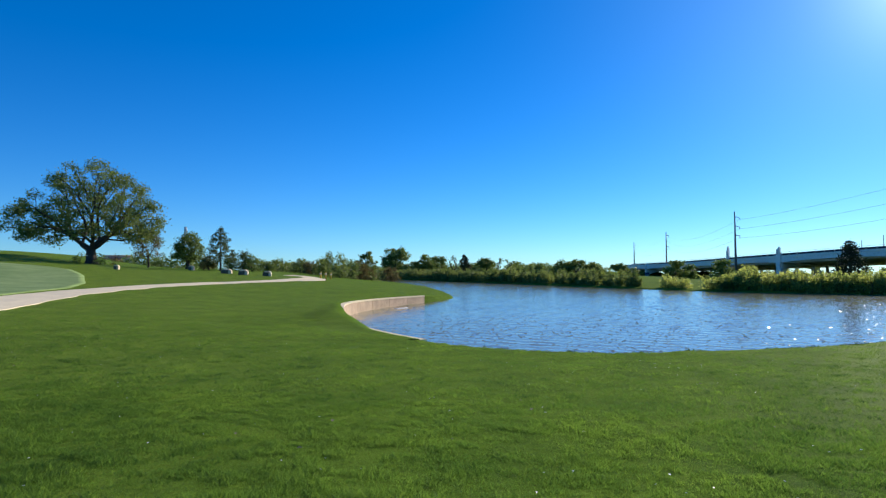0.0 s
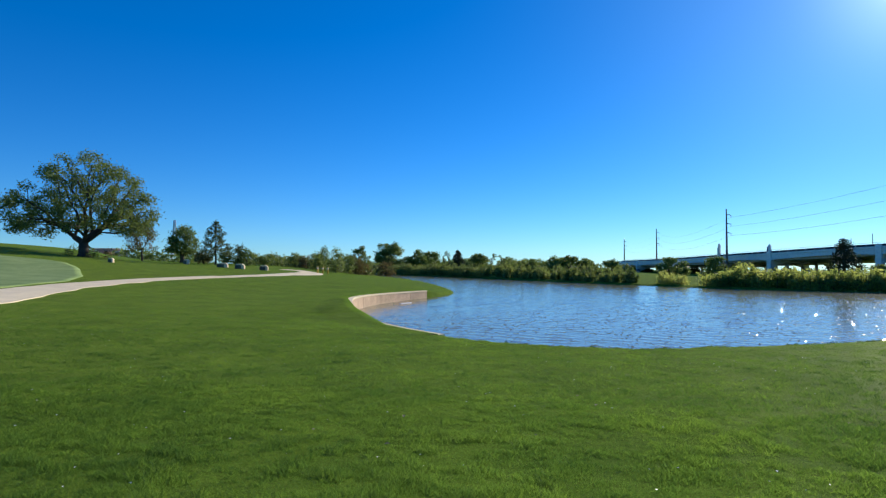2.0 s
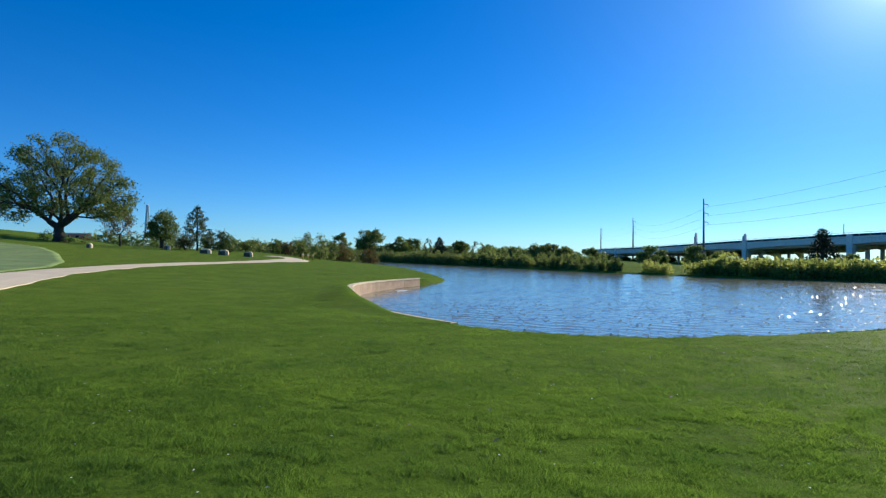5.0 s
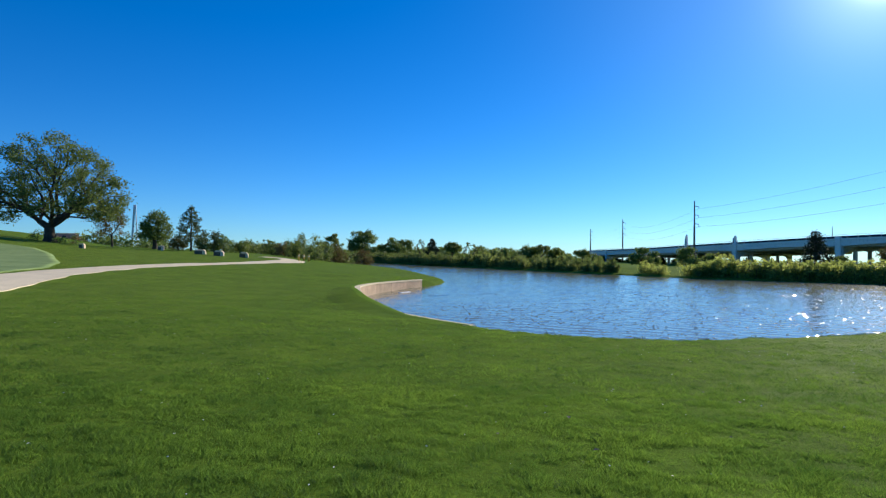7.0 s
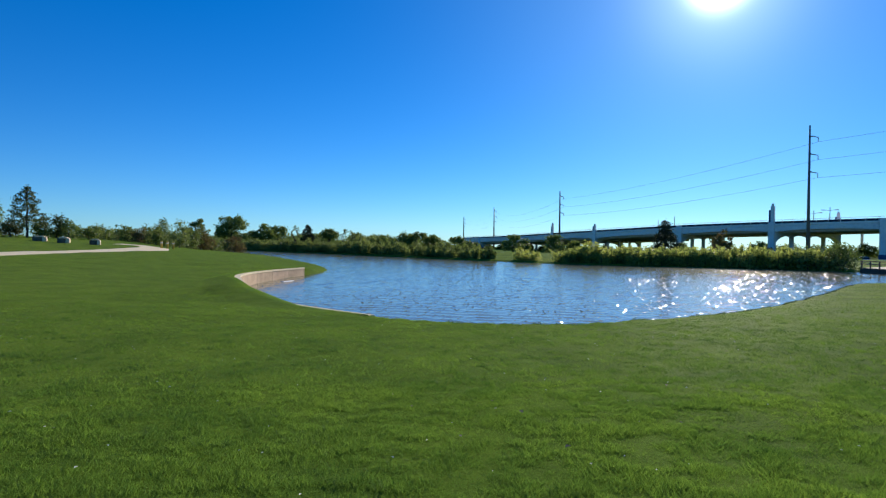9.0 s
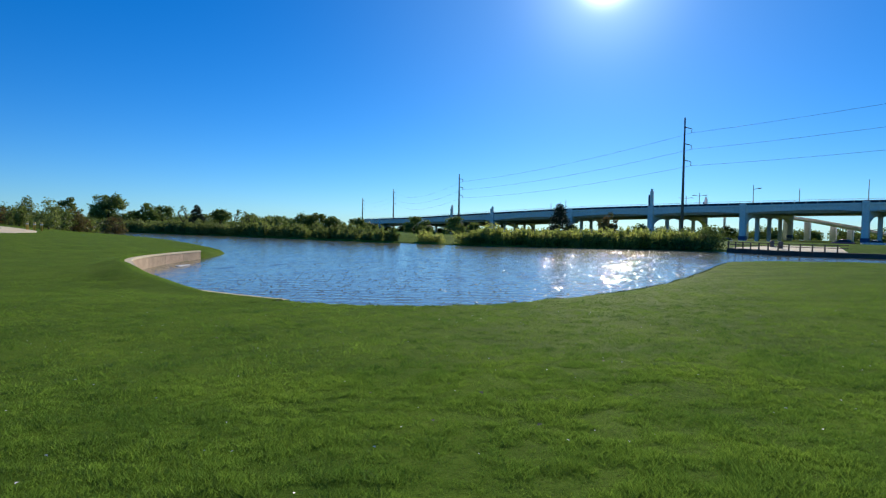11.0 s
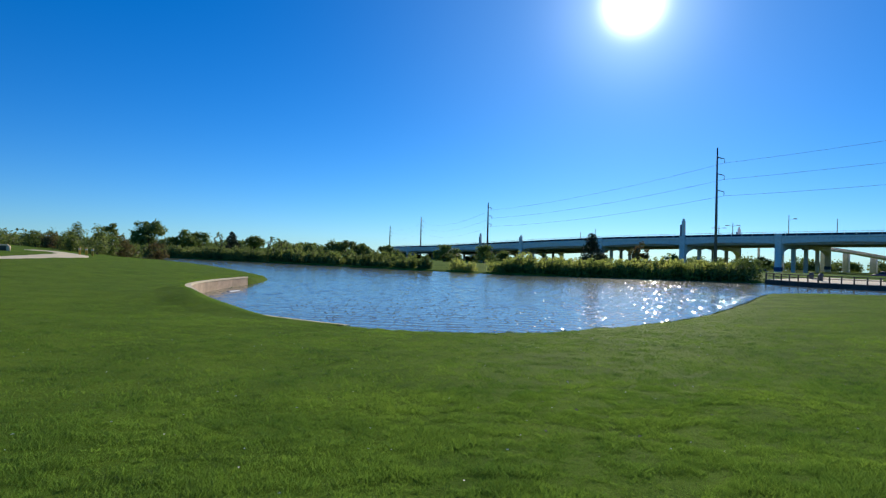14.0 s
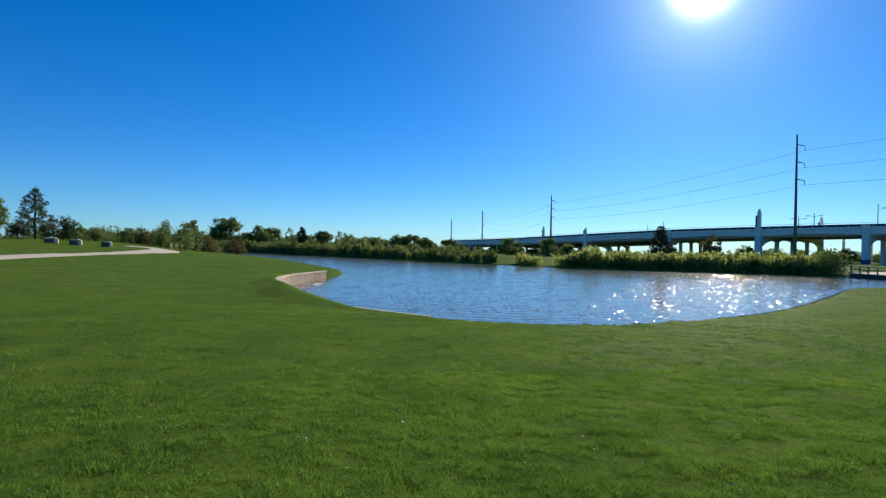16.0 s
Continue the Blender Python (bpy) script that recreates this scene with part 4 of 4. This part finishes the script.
def power_pole(x, y, top_z, r, label):
    z = height(x, y) - 0.5
    h = top_z - z
    top = tagged(new("power_pole"), label, "power pole", "poles of the power line")
    top.matrix_world = pose(x, y, z)
    v, f = tube([(0, 0, 0), (0, 0, h * 0.5), (0, 0, h)], [r, r * 0.72, r * 0.42], 12)
    put("pole", mesh_of("pole", v, f, steel, True), top)
    ends = []
    for k, drop in enumerate((0.11, 0.24, 0.37)):
        a = Vector((0, 0, h * (1 - drop) + 0.035 * h))
        tip = a + Vector((ARM[0], ARM[1], 0)) * h * 0.058 + Vector((0, 0, -0.012 * h))
        v, f = tube([a, tip], [r * 0.36, r * 0.2], 6)
        arm = put("arm", mesh_of("arm", v, f, steel), top)
        low = tip - Vector((0, 0, h * 0.032))
        pieces = [tube([tip, low], [r * 0.1, r * 0.1], 6)]
        for s in range(5):
            q = tip.lerp(low, 0.2 + s * 0.18)
            pieces.append(tube([q, q - Vector((0, 0, 0.1))], [r * 0.28, r * 0.2], 8))
        v, f = joined(pieces)
        put("insulator", mesh_of("insulator", v, f, galvanised), arm, "grey insulator string")
        ends.append(Vector((x, y, z)) + low)
    return ends


ARM = (0.72, -0.69)
line_ends = [power_pole(66.0, -64.0, 25.5, 0.46, "tall dark steel power pole past the channel"),
             power_pole(118.5, 51.0, 24.6, 0.34, "tall dark steel power pole in front of the viaduct"),
             power_pole(149.1, 143.9, 19.8, 0.42, "tall dark steel power pole beside the viaduct"),
             power_pole(354.5, 419.1, 34.2, 0.8, "distant dark steel power pole"),
             power_pole(545.3, 714.7, 40.4, 1.1, "distant dark steel power pole")]


def cable(a, b, sag, r):
    pts = [a.lerp(b, i / 24) - Vector((0, 0, 4 * sag * (i / 24) * (1 - i / 24))) for i in range(25)]
    v, f = tube(pts, [r] * 25, 5)
    tagged(put("power_cable", mesh_of("power_cable", v, f, wire)), "thin dark overhead power cable", "cable", "cables of the power line")


for p, q in zip(line_ends[:-1], line_ends[1:]):
    for a, b in zip(p, q):
        cable(a, b, (a - b).length * 0.013, 0.024)


# ---- the terrace with its railing across the channel ----
TERRACE = [(63.3, 24.4), (61.4, 20.8), (60.6, 18.0), (60.6, 15.6), (61.2, 13.0)]


def terrace():
    line = spline([(x, y, -0.76) for x, y in TERRACE + [(61.8, 10.5), (62.4, 7.0), (62.8, 3.0), (63.3, -4.0), (64.0, -14.0), (65.6, -32.0)]], 4)
    v, f = sweep(line[:, :3], [(0, -1.6), (0, 0.0), (-0.5, 0.0), (-0.5, -1.6)])
    tagged(put("quay_wall", mesh_of("quay_wall", v, f, dark_stone)), "low dark concrete quay wall along the channel", "wall", "", "structure")
    line = spline([(x, y, -0.72) for x, y in TERRACE], 4)
    v, f = sweep(line, [(0, -0.5), (0, 0.26), (8.0, 0.0), (8.0, -0.2)], -8.4)
    tagged(put("terrace", mesh_of("terrace", v, f, concrete)), "pale tan concrete terrace beside the channel", "pavement", "", "structure")
    rail = tagged(new("railing"), "brown steel post-and-rail railing on the quay wall", "railing")
    for h in (0.62, 0.34):
        p = line + np.array([0, 0, h + 0.05])
        v, f = tube([tuple(q) for q in p], [0.04] * len(p), 6)
        put("rail", mesh_of("rail", v, f, rust_steel), rail)
    at = np.concatenate([[0], np.cumsum(np.hypot(*np.diff(line[:, :2], axis=0).T))])
    for u in np.arange(0.2, at[-1], 1.0):
        x, y = np.interp(u, at, line[:, 0]), np.interp(u, at, line[:, 1])
        bm = bmesh.new()
        box(bm, (x - 0.06, y - 0.06, -0.85), (x + 0.06, y + 0.06, -0.05), None, 0.01)
        part("post", bm, rust_steel, rail)


terrace()


def bin_at(x, y):
    top = tagged(new("litter_bin"), "dark round litter bin on the terrace", "bin")
    top.matrix_world = pose(x, y, -0.62)
    v, f = tube([(0, 0, 0), (0, 0, 0.58), (0, 0, 0.62)], [0.2, 0.23, 0.21], 14)
    put("body", mesh_of("body", v, f, steel, True), top)
    v, f = tube([(0, 0, 0.63), (0, 0, 0.7), (0, 0, 0.74)], [0.24, 0.2, 0.08], 14)
    put("lid", mesh_of("lid", v, f, steel, True), top)


bin_at(67.0, 20.9)
bin_at(63.5, 19.2)


def car(x, y, turn, paint, label):
    top = tagged(new("car"), label, "car", "cars parked under the viaduct")
    top.matrix_world = pose(x, y, height(x, y), 0, 0, turn)

    def shell(rings, mat, name, smooth=True):
        vs, fs = [], []
        for x0, wd, z0, z1 in rings:
            vs += [(x0, -wd, z0), (x0, -wd * 1.04, (z0 + z1) / 2), (x0, -wd * 0.86, z1), (x0, wd * 0.86, z1), (x0, wd * 1.04, (z0 + z1) / 2), (x0, wd, z0)]
        for i in range(len(rings) - 1):
            fs += [(i * 6 + j, i * 6 + (j + 1) % 6, i * 6 + 6 + (j + 1) % 6, i * 6 + 6 + j) for j in range(6)]
        fs += [tuple(range(6))[::-1], tuple(len(rings) * 6 - 6 + j for j in range(6))]
        return put(name, mesh_of(name, vs, fs, mat, smooth), top)

    shell([(-2.2, 0.75, 0.35, 0.75), (-2.05, 0.86, 0.25, 0.9), (-1.0, 0.88, 0.22, 0.98), (0.9, 0.88, 0.22, 0.95), (1.9, 0.84, 0.25, 0.85), (2.2, 0.72, 0.35, 0.65)], paint, "body")
    shell([(-1.75, 0.7, 0.92, 0.98), (-1.2, 0.72, 0.92, 1.42), (0.1, 0.72, 0.92, 1.46), (0.95, 0.72, 0.9, 0.96)], car_glass, "cabin")
    shell([(-1.2, 0.64, 1.41, 1.46), (0.1, 0.64, 1.44, 1.5)], paint, "roof")
    for a in (-1.35, 1.35):
        for s in (-1, 1):
            v, f = tube([(a, s * 0.7, 0.32), (a, s * 0.9, 0.32)], [0.32, 0.32], 14)
            wheel = put("wheel", mesh_of("wheel", v, f, tyre, False), top)
            v, f = tube([(a, s * 0.9, 0.32), (a, s * 0.92, 0.32)], [0.19, 0.17], 10)
            put("rim", mesh_of("rim", v, f, galvanised), wheel)


car(158.0, 54.5, 40, silver_paint, "silver car parked under the viaduct")
car(148.0, 27.2, 70, maroon_paint, "dull maroon car parked under the viaduct")
car(147.5, 21.6, 80, white_paint, "white car parked near the viaduct")
car(147.0, 14.5, 35, black_paint, "black car parked near the viaduct")


def street_lamp(x, y, z, h, arms, label="slim grey street lamp on the viaduct"):
    top = tagged(new("street_lamp"), label, "street lamp", "street lamps on the viaduct")
    top.matrix_world = pose(x, y, z, 0, 0, 20)
    v, f = tube([(0, 0, 0), (0, 0, h)], [0.14, 0.08], 8)
    put("pole", mesh_of("pole", v, f, galvanised, True), top)
    for s in arms:
        v, f = tube([(0, 0, h * 0.8), (0, s * 0.8, h * 0.84), (0, s * 1.5, h * 0.85)], [0.06, 0.05, 0.05], 6)
        arm = put("arm", mesh_of("arm", v, f, galvanised), top)
        bm = bmesh.new()
        box(bm, (-0.16, s * 1.5 - 0.45, h * 0.83), (0.16, s * 1.5 + 0.45, h * 0.87), None, 0.03)
        part("lamp_head", bm, galvanised, arm)


street_lamp(173.0, 52.5, 7.0, 6.6, (-1,))
street_lamp(169.5, 66.0, 6.6, 5.0, (-1, 1))
street_lamp(168.5, 69.5, 6.4, 4.4, (-1, 1))
street_lamp(177.0, 42.0, 7.3, 5.2, ())
street_lamp(180.0, 27.0, 7.6, 6.8, ())
street_lamp(163.0, 107.5, 5.9, 4.2, ())
street_lamp(162.5, 113.0, 5.7, 3.4, ())

# ---- far behind the rise ----


def block(x, y, wide, deep, high, storeys, turn, mat, label):
    top = tagged(new("building"), label, "building")
    top.matrix_world = pose(x, y, height(x, y) - 0.2, 0, 0, turn)
    bm = bmesh.new()
    box(bm, (-wide / 2, 0, 0), (wide / 2, deep, high))
    part("wall", bm, mat, top)
    bm = bmesh.new()
    box(bm, (-wide / 2 - 0.3, -0.3, high), (wide / 2 + 0.3, deep + 0.3, high + 0.5))
    part("roof", bm, concrete, top)
    n = int(wide / 3.2)
    for s in range(storeys):
        for k in range(n):
            cx, cz = -wide / 2 + (k + 0.5) * wide / n, (s + 0.55) * high / storeys
            bm = bmesh.new()
            box(bm, (cx - 0.7, -0.06, cz - 0.8), (cx + 0.7, 0.1, cz + 0.8))
            part("window", bm, car_glass, top)


for a, d, w, h, st, mat, label in ((-12.7, 330, 8, 9.5, 3, brick_red, "red-brown brick apartment block beyond the rise"), (-11.3, 335, 12, 10.5, 3, brick_red, "red-brown brick apartment block beyond the rise"), (-10.2, 325, 7, 9.0, 3, brick_pale, "pale brick apartment block beyond the rise"),
                                   (-18.6, 320, 14, 10.5, 3, brick_red, "red-brown brick apartment block beyond the rise"), (-17.1, 330, 6, 9.0, 3, brick_pale, "pale brick apartment block beyond the rise"), (-20.6, 325, 14, 10.0, 3, brick_red, "red-brown brick apartment block beyond the rise")):
    x, y = polar(a, d)
    block(x, y, w, 14, h, st, -a, mat, label)


def mast():
    top = tagged(new("bridge_mast"), "tall slender white bridge mast far beyond the trees", "mast")
    x, y = polar(-5.86, 960)
    top.matrix_world = pose(x, y, -1.5, 0, 0, 5)
    for foot, tip, r in ((-4.0, -0.6, 1.9), (5.0, 0.9, 1.0)):
        pts = [(foot + (tip - foot) * (i / 10) ** 0.9, 0, 71 * i / 10) for i in range(11)]
        v, f = tube(pts, [r * (1 - 0.03 * i) for i in range(11)], 10)
        put("leg", mesh_of("leg", v, f, white_paint, True), top)


mast()

# ---- at the end of the lawn ----
for k, (x, y) in enumerate([(9.3, 80.5), (10.1, 81.2), (10.9, 82.0)]):
    top = tagged(new("bollard"), "stout yellow bollard at the end of the path", "bollard", "yellow bollards")
    top.matrix_world = pose(x, y, height(x, y) - 0.1)
    v, f = tube([(0, 0, 0), (0, 0, 0.95), (0, 0, 1.05)], [0.13, 0.13, 0.08], 12)
    put("post", mesh_of("post", v, f, yellow, True), top)
    v, f = tube([(0, 0, 0.72), (0, 0, 0.84)], [0.135, 0.135], 12, False)
    put("band", mesh_of("band", v, f, white_paint, True), top, "pale reflective band")
for k, (a, d, h, w, leaf, label) in enumerate([(8.4, 96, 3.9, 1.5, leaf_bank, "tall full green shrub at the end of the lawn"), (6.6, 100, 3.0, 1.5, leaf_oak, "green shrub at the end of the lawn"), (9.6, 104, 3.4, 1.5, leaf_oak, "green shrub by the water"), (10.4, 108, 3.0, 1.4, leaf_rust, "browning shrub by the water"),
                                               (13.4, 113, 2.9, 1.9, leaf_rust, "rust and green shrub standing at the water's edge"), (7.4, 110, 4.6, 1.6, leaf_oak, "leafy green tree at the end of the lawn"), (4.6, 112, 2.6, 1.9, leaf_oak, "green shrub at the end of the lawn"), (2.4, 118, 2.4, 2.2, leaf_dark, "dark green shrub at the end of the lawn"), (0.6, 120, 2.4, 2.2, leaf_dark, "dark green shrub at the end of the lawn"), (5.6, 106, 2.4, 1.4, leaf_rust, "browning shrub at the end of the lawn"), (11.2, 118, 2.6, 1.6, leaf_rust, "browning shrub by the water")]):
    x, y = polar(a, d)
    tree(x, y, dome(22, w, w, 0.4, h, 0.8, 200 + k, 0.25), 0.6, 0.08, leaf, 0.17, 210, 210 + k, label, "shrub", squash=0.9)

bm = bmesh.new()
box(bm, (-0.6, -0.13, -0.05), (0.6, 0.13, 0.01), None, 0.03)
plank = part("plank", bm, white_paint, None)
tagged(plank, "pale weathered plank floating beside the wall", "plank")
plank.matrix_world = pose(10.2, 39.0, WATER + 0.02, 0, 0, 35)

for k, (x, y, h, w) in enumerate([(64.6, 26.6, 2.7, 1.7), (66.4, 27.6, 2.4, 1.5), (63.6, 29.2, 2.2, 1.4)]):
    tree(x, y, dome(24, w, w, 0.3, h, 0.75, 400 + k, 0.2), 0.5, 0.07, leaf_dark, 0.15, 200, 410 + k, "dense dark green shrub beside the terrace", "shrub", "dark shrubs beside the terrace", squash=0.9)


# ---- grass ----
# bank grass green, darkened to stand in for the tufts' shaded side
shade_green = material("shade_green", (0.06, 0.11, 0.02), 0.6, spread=(0.035, 0.07, 0.012), scale=0.8, fine=3.0, island=0.35, translucent=0.35)
SHORE_TABLE = water_side(GX, GY)


def path_line(y):
    return np.interp(y, [34.0, 41.0, 46.8, 52.8, 58.5, 63.2, 69.2, 74.6, 78.5], [-12.0, -11.6, -10.6, -8.6, -5.0, -0.3, 4.0, 7.0, 8.5])


def ruffle(x, y, size, seed):
    """Smooth random field of about -1 to 1, with bumps of that size in metres."""
    rng = np.random.default_rng(seed)
    table = rng.uniform(-1, 1, (256, 256))
    u, v = x / size + 1000.0, y / size + 1000.0
    i, j = np.floor(u).astype(int), np.floor(v).astype(int)
    a, b = u - i, v - j
    a, b = a * a * (3 - 2 * a), b * b * (3 - 2 * b)
    g = lambda p, q: table[p % 256, q % 256]
    return (g(i, j) * (1 - a) + g(i + 1, j) * a) * (1 - b) + (g(i, j + 1) * (1 - a) + g(i + 1, j + 1) * a) * b


def spots_on_lawn(n, r0, r1, seed, power=1.0):
    """Places on the camera's side, thinning out with distance from the walked line."""
    rng = np.random.default_rng(seed)
    u = rng.uniform(-0.05, 1.05, n)
    r = r0 + (r1 - r0) * rng.uniform(0, 1, n) ** power
    a = np.radians(rng.uniform(-26, 94, n))
    x, y = -6.4 * u + r * np.sin(a), 3.2 * u + r * np.cos(a)
    keep = (on_ground(x, y, SHORE_TABLE) > 0.12) & (x < 49)
    keep &= ~((abs(x - path_line(y)) < 2.5) & (y < 86))
    # worn and matted places carry fewer blades
    bare = 0.3 * ruffle(x, y, 1.1, 51) + 0.9 * ruffle(x, y, 0.27, 52)
    keep &= rng.uniform(0, 1, n) < np.clip(1.1 - 0.4 * bare, 0.7, 1)
    return np.column_stack([x[keep], y[keep]])


def grass(name, spots, height_lo, height_hi, width, seed, mat, label, lean=0.6, joints=True, level=None):
    """Bent blades; one object of stuff."""
    rng = np.random.default_rng(seed)
    n = len(spots)
    x, y = spots[:, 0], spots[:, 1]
    clump = 0.42 + 0.6 * ruffle(x, y, 0.26, 61) + 0.45 * ruffle(x, y, 0.1, 62) + 0.15 * ruffle(x, y, 0.9, 63)
    clump = np.clip(clump, 0, 1)
    base = np.column_stack([spots, (on_ground(x, y) if level is None else level) - 0.01])
    a, b = rng.uniform(0, 2 * np.pi, n), rng.uniform(0, 2 * np.pi, n)
    side = np.column_stack([np.cos(a), np.sin(a), np.zeros(n)])
    h = (height_lo + (height_hi - height_lo) * rng.uniform(0, 1, n) * (0.1 + 1.4 * clump))[:, None]
    bend = np.column_stack([np.cos(b), np.sin(b), np.zeros(n)]) * h * rng.uniform(0.2, 1.0, (n, 1)) * lean
    w = width * rng.uniform(0.6, 1.3, (n, 1))
    up = np.array([0, 0, 1.0])
    tip = base + up * h * (1 - 0.3 * lean) + bend
    me = bpy.data.meshes.new(name)
    if joints:
        mid = base + up * h * 0.6 + bend * 0.35
        v = np.stack([base - side * w, base + side * w, mid + side * w * 0.75, mid - side * w * 0.75, tip], 1).reshape(-1, 3)
        i = np.arange(n)[:, None] * 5
        loops = (i + [[0, 1, 2, 3, 3, 2, 4]]).ravel()
        starts = (np.arange(n)[:, None] * 7 + [[0, 4]]).ravel()
    else:
        v = np.stack([base - side * w, base + side * w, tip], 1).reshape(-1, 3)
        loops, starts = np.arange(3 * n), np.arange(n) * 3
    me.vertices.add(len(v))
    me.vertices.foreach_set("co", v.ravel())
    me.loops.add(len(loops))
    me.loops.foreach_set("vertex_index", loops.astype(np.int32))
    me.polygons.add(len(starts))
    me.polygons.foreach_set("loop_start", starts.astype(np.int32))
    me.materials.append(mat)
    me.update(calc_edges=True)
    me.validate()
    return tagged(put(name, me), label, "grass", "", "stuff")


grass("near_grass", spots_on_lawn(900000, 2.4, 9.0, 1, 1.15), 0.024, 0.09, 0.0032, 2, blade_green, "short mown green grass blades", 1.0, False)
grass("lawn_grass", spots_on_lawn(520000, 7.0, 28.0, 3, 1.5), 0.024, 0.085, 0.006, 4, blade_green, "short mown green grass blades", 1.0, False)
grass("outer_grass", spots_on_lawn(420000, 14.0, 54.0, 5, 0.85), 0.025, 0.075, 0.012, 6, blade_green, "short mown green grass blades", 1.1, False)


def sod(n, seed):
    rng = np.random.default_rng(seed)
    i, j = rng.uniform(0, BANK.shape[0] - 1.001, n), rng.uniform(1.0, BANK.shape[1] - 1.001, n)
    a, b, u, v = i.astype(int), j.astype(int), (i % 1)[:, None], (j % 1)[:, None]
    return BANK[a, b] * (1 - u) * (1 - v) + BANK[a + 1, b] * u * (1 - v) + BANK[a, b + 1] * (1 - u) * v + BANK[a + 1, b + 1] * u * v


at_wall = sod(12000, 19)
grass("sod_grass", at_wall[:, :2], 0.03, 0.08, 0.009, 20, blade_green, "green grass along the top of the wall", 1.0, False, at_wall[:, 2])


def meadow(n, seed):
    """Places on the lawn farther off, clear of the path and the reseeded ground."""
    rng = np.random.default_rng(seed)
    r, a = rng.uniform(46.0 ** 2, 150.0 ** 2, n) ** 0.5, np.radians(rng.uniform(-30, 26, n))
    x, y = r * np.sin(a) - 3.0, r * np.cos(a)
    edge = np.interp(y, [38.0, 50.0, 56.5, 66.8, 75.5, 80.0, 84.0], [-13.2, -11.4, -12.4, -15.4, -18.5, -22.0, -31.0])
    keep = (on_ground(x, y, SHORE_TABLE) > 0.3) & (x < 40) & ~((abs(x - path_line(y)) < 2.5) & (y < 86)) & ~((x < edge + 0.3) & (y < 84.5))
    return np.column_stack([x[keep], y[keep]])


grass("meadow_grass", meadow(170000, 15), 0.03, 0.08, 0.028, 16, blade_green, "short mown green grass on the rise", 1.0, False)


def tufts(count, seed):
    """Coarser clumps scattered through the lawn."""
    rng = np.random.default_rng(seed)
    c = spots_on_lawn(count, 2.5, 20.0, seed)
    per = 34
    return np.repeat(c, per, axis=0) + rng.normal(size=(len(c) * per, 2)) * np.repeat(rng.uniform(0.03, 0.14, len(c)), per)[:, None]


grass("grass_tufts", tufts(1000, 7), 0.03, 0.075, 0.003, 8, blade_green, "coarser green grass clumps in the lawn", 0.9)

deep_green = material("deep_green", (0.07, 0.15, 0.03), 0.6, spread=(0.04, 0.1, 0.018), scale=0.8, fine=4.0, island=0.3, spec=0.2, translucent=0.5)
grass("dark_clumps", tufts(5200, 41), 0.03, 0.095, 0.0042, 42, deep_green, "darker green clumps of coarse grass in the lawn", 1.1, False)


def fringe():
    rng = np.random.default_rng(9)
    p = np.array(SHORE[3:16], float)
    at = np.concatenate([[0], np.cumsum(np.hypot(*np.diff(p, axis=0).T))])
    u = rng.uniform(0, at[-1], 42000)
    keep = np.array([noise.noise((v * 0.5, 0.0, 7.0)) for v in u]) > rng.uniform(-0.7, 0.4, len(u))
    u = u[keep]
    q = np.stack([np.interp(u, at, p[:, 0]), np.interp(u, at, p[:, 1])], 1) + rng.normal(size=(len(u), 2)) * 0.15
    return q[on_ground(q[:, 0], q[:, 1]) > WATER + 0.02]


# the shade line along the shore is put into this grass's colour
grass("bank_grass", fringe(), 0.05, 0.15, 0.008, 10, shade_green, "long grass fringing the water's edge, its green darkened for shade", 1.2)


def flecks(name, count, seed, mat, size, label, category):
    """Small petals or fallen leaves lying in the lawn, each a bent two-face flake."""
    rng = np.random.default_rng(seed)
    p = spots_on_lawn(count, 2.6, 22.0, seed, 0.8)
    z = on_ground(p[:, 0], p[:, 1]) + 0.045
    vs, fs = [], []
    for (x, y), z0, a, s in zip(p, z, rng.uniform(0, 6.3, len(p)), rng.uniform(0.6, 1.4, len(p)) * size):
        c, d = math.cos(a) * s, math.sin(a) * s
        o = len(vs)
        vs += [(x - c, y - d, z0), (x - d * 0.6, y + c * 0.6, z0 + s * 0.4), (x + c, y + d, z0 + s * 0.1), (x + d * 0.6, y - c * 0.6, z0 + s * 0.35)]
        fs += [(o, o + 1, o + 2), (o, o + 2, o + 3)]
    return tagged(put(name, mesh_of(name, vs, fs, mat)), label, category, "", "stuff")


flecks("white_flowers", 380, 31, white_paint, 0.015, "tiny white flowers in the lawn", "flowers")
flecks("fallen_leaves", 60, 33, bark_dead, 0.03, "dry fallen leaves in the lawn", "leaves")
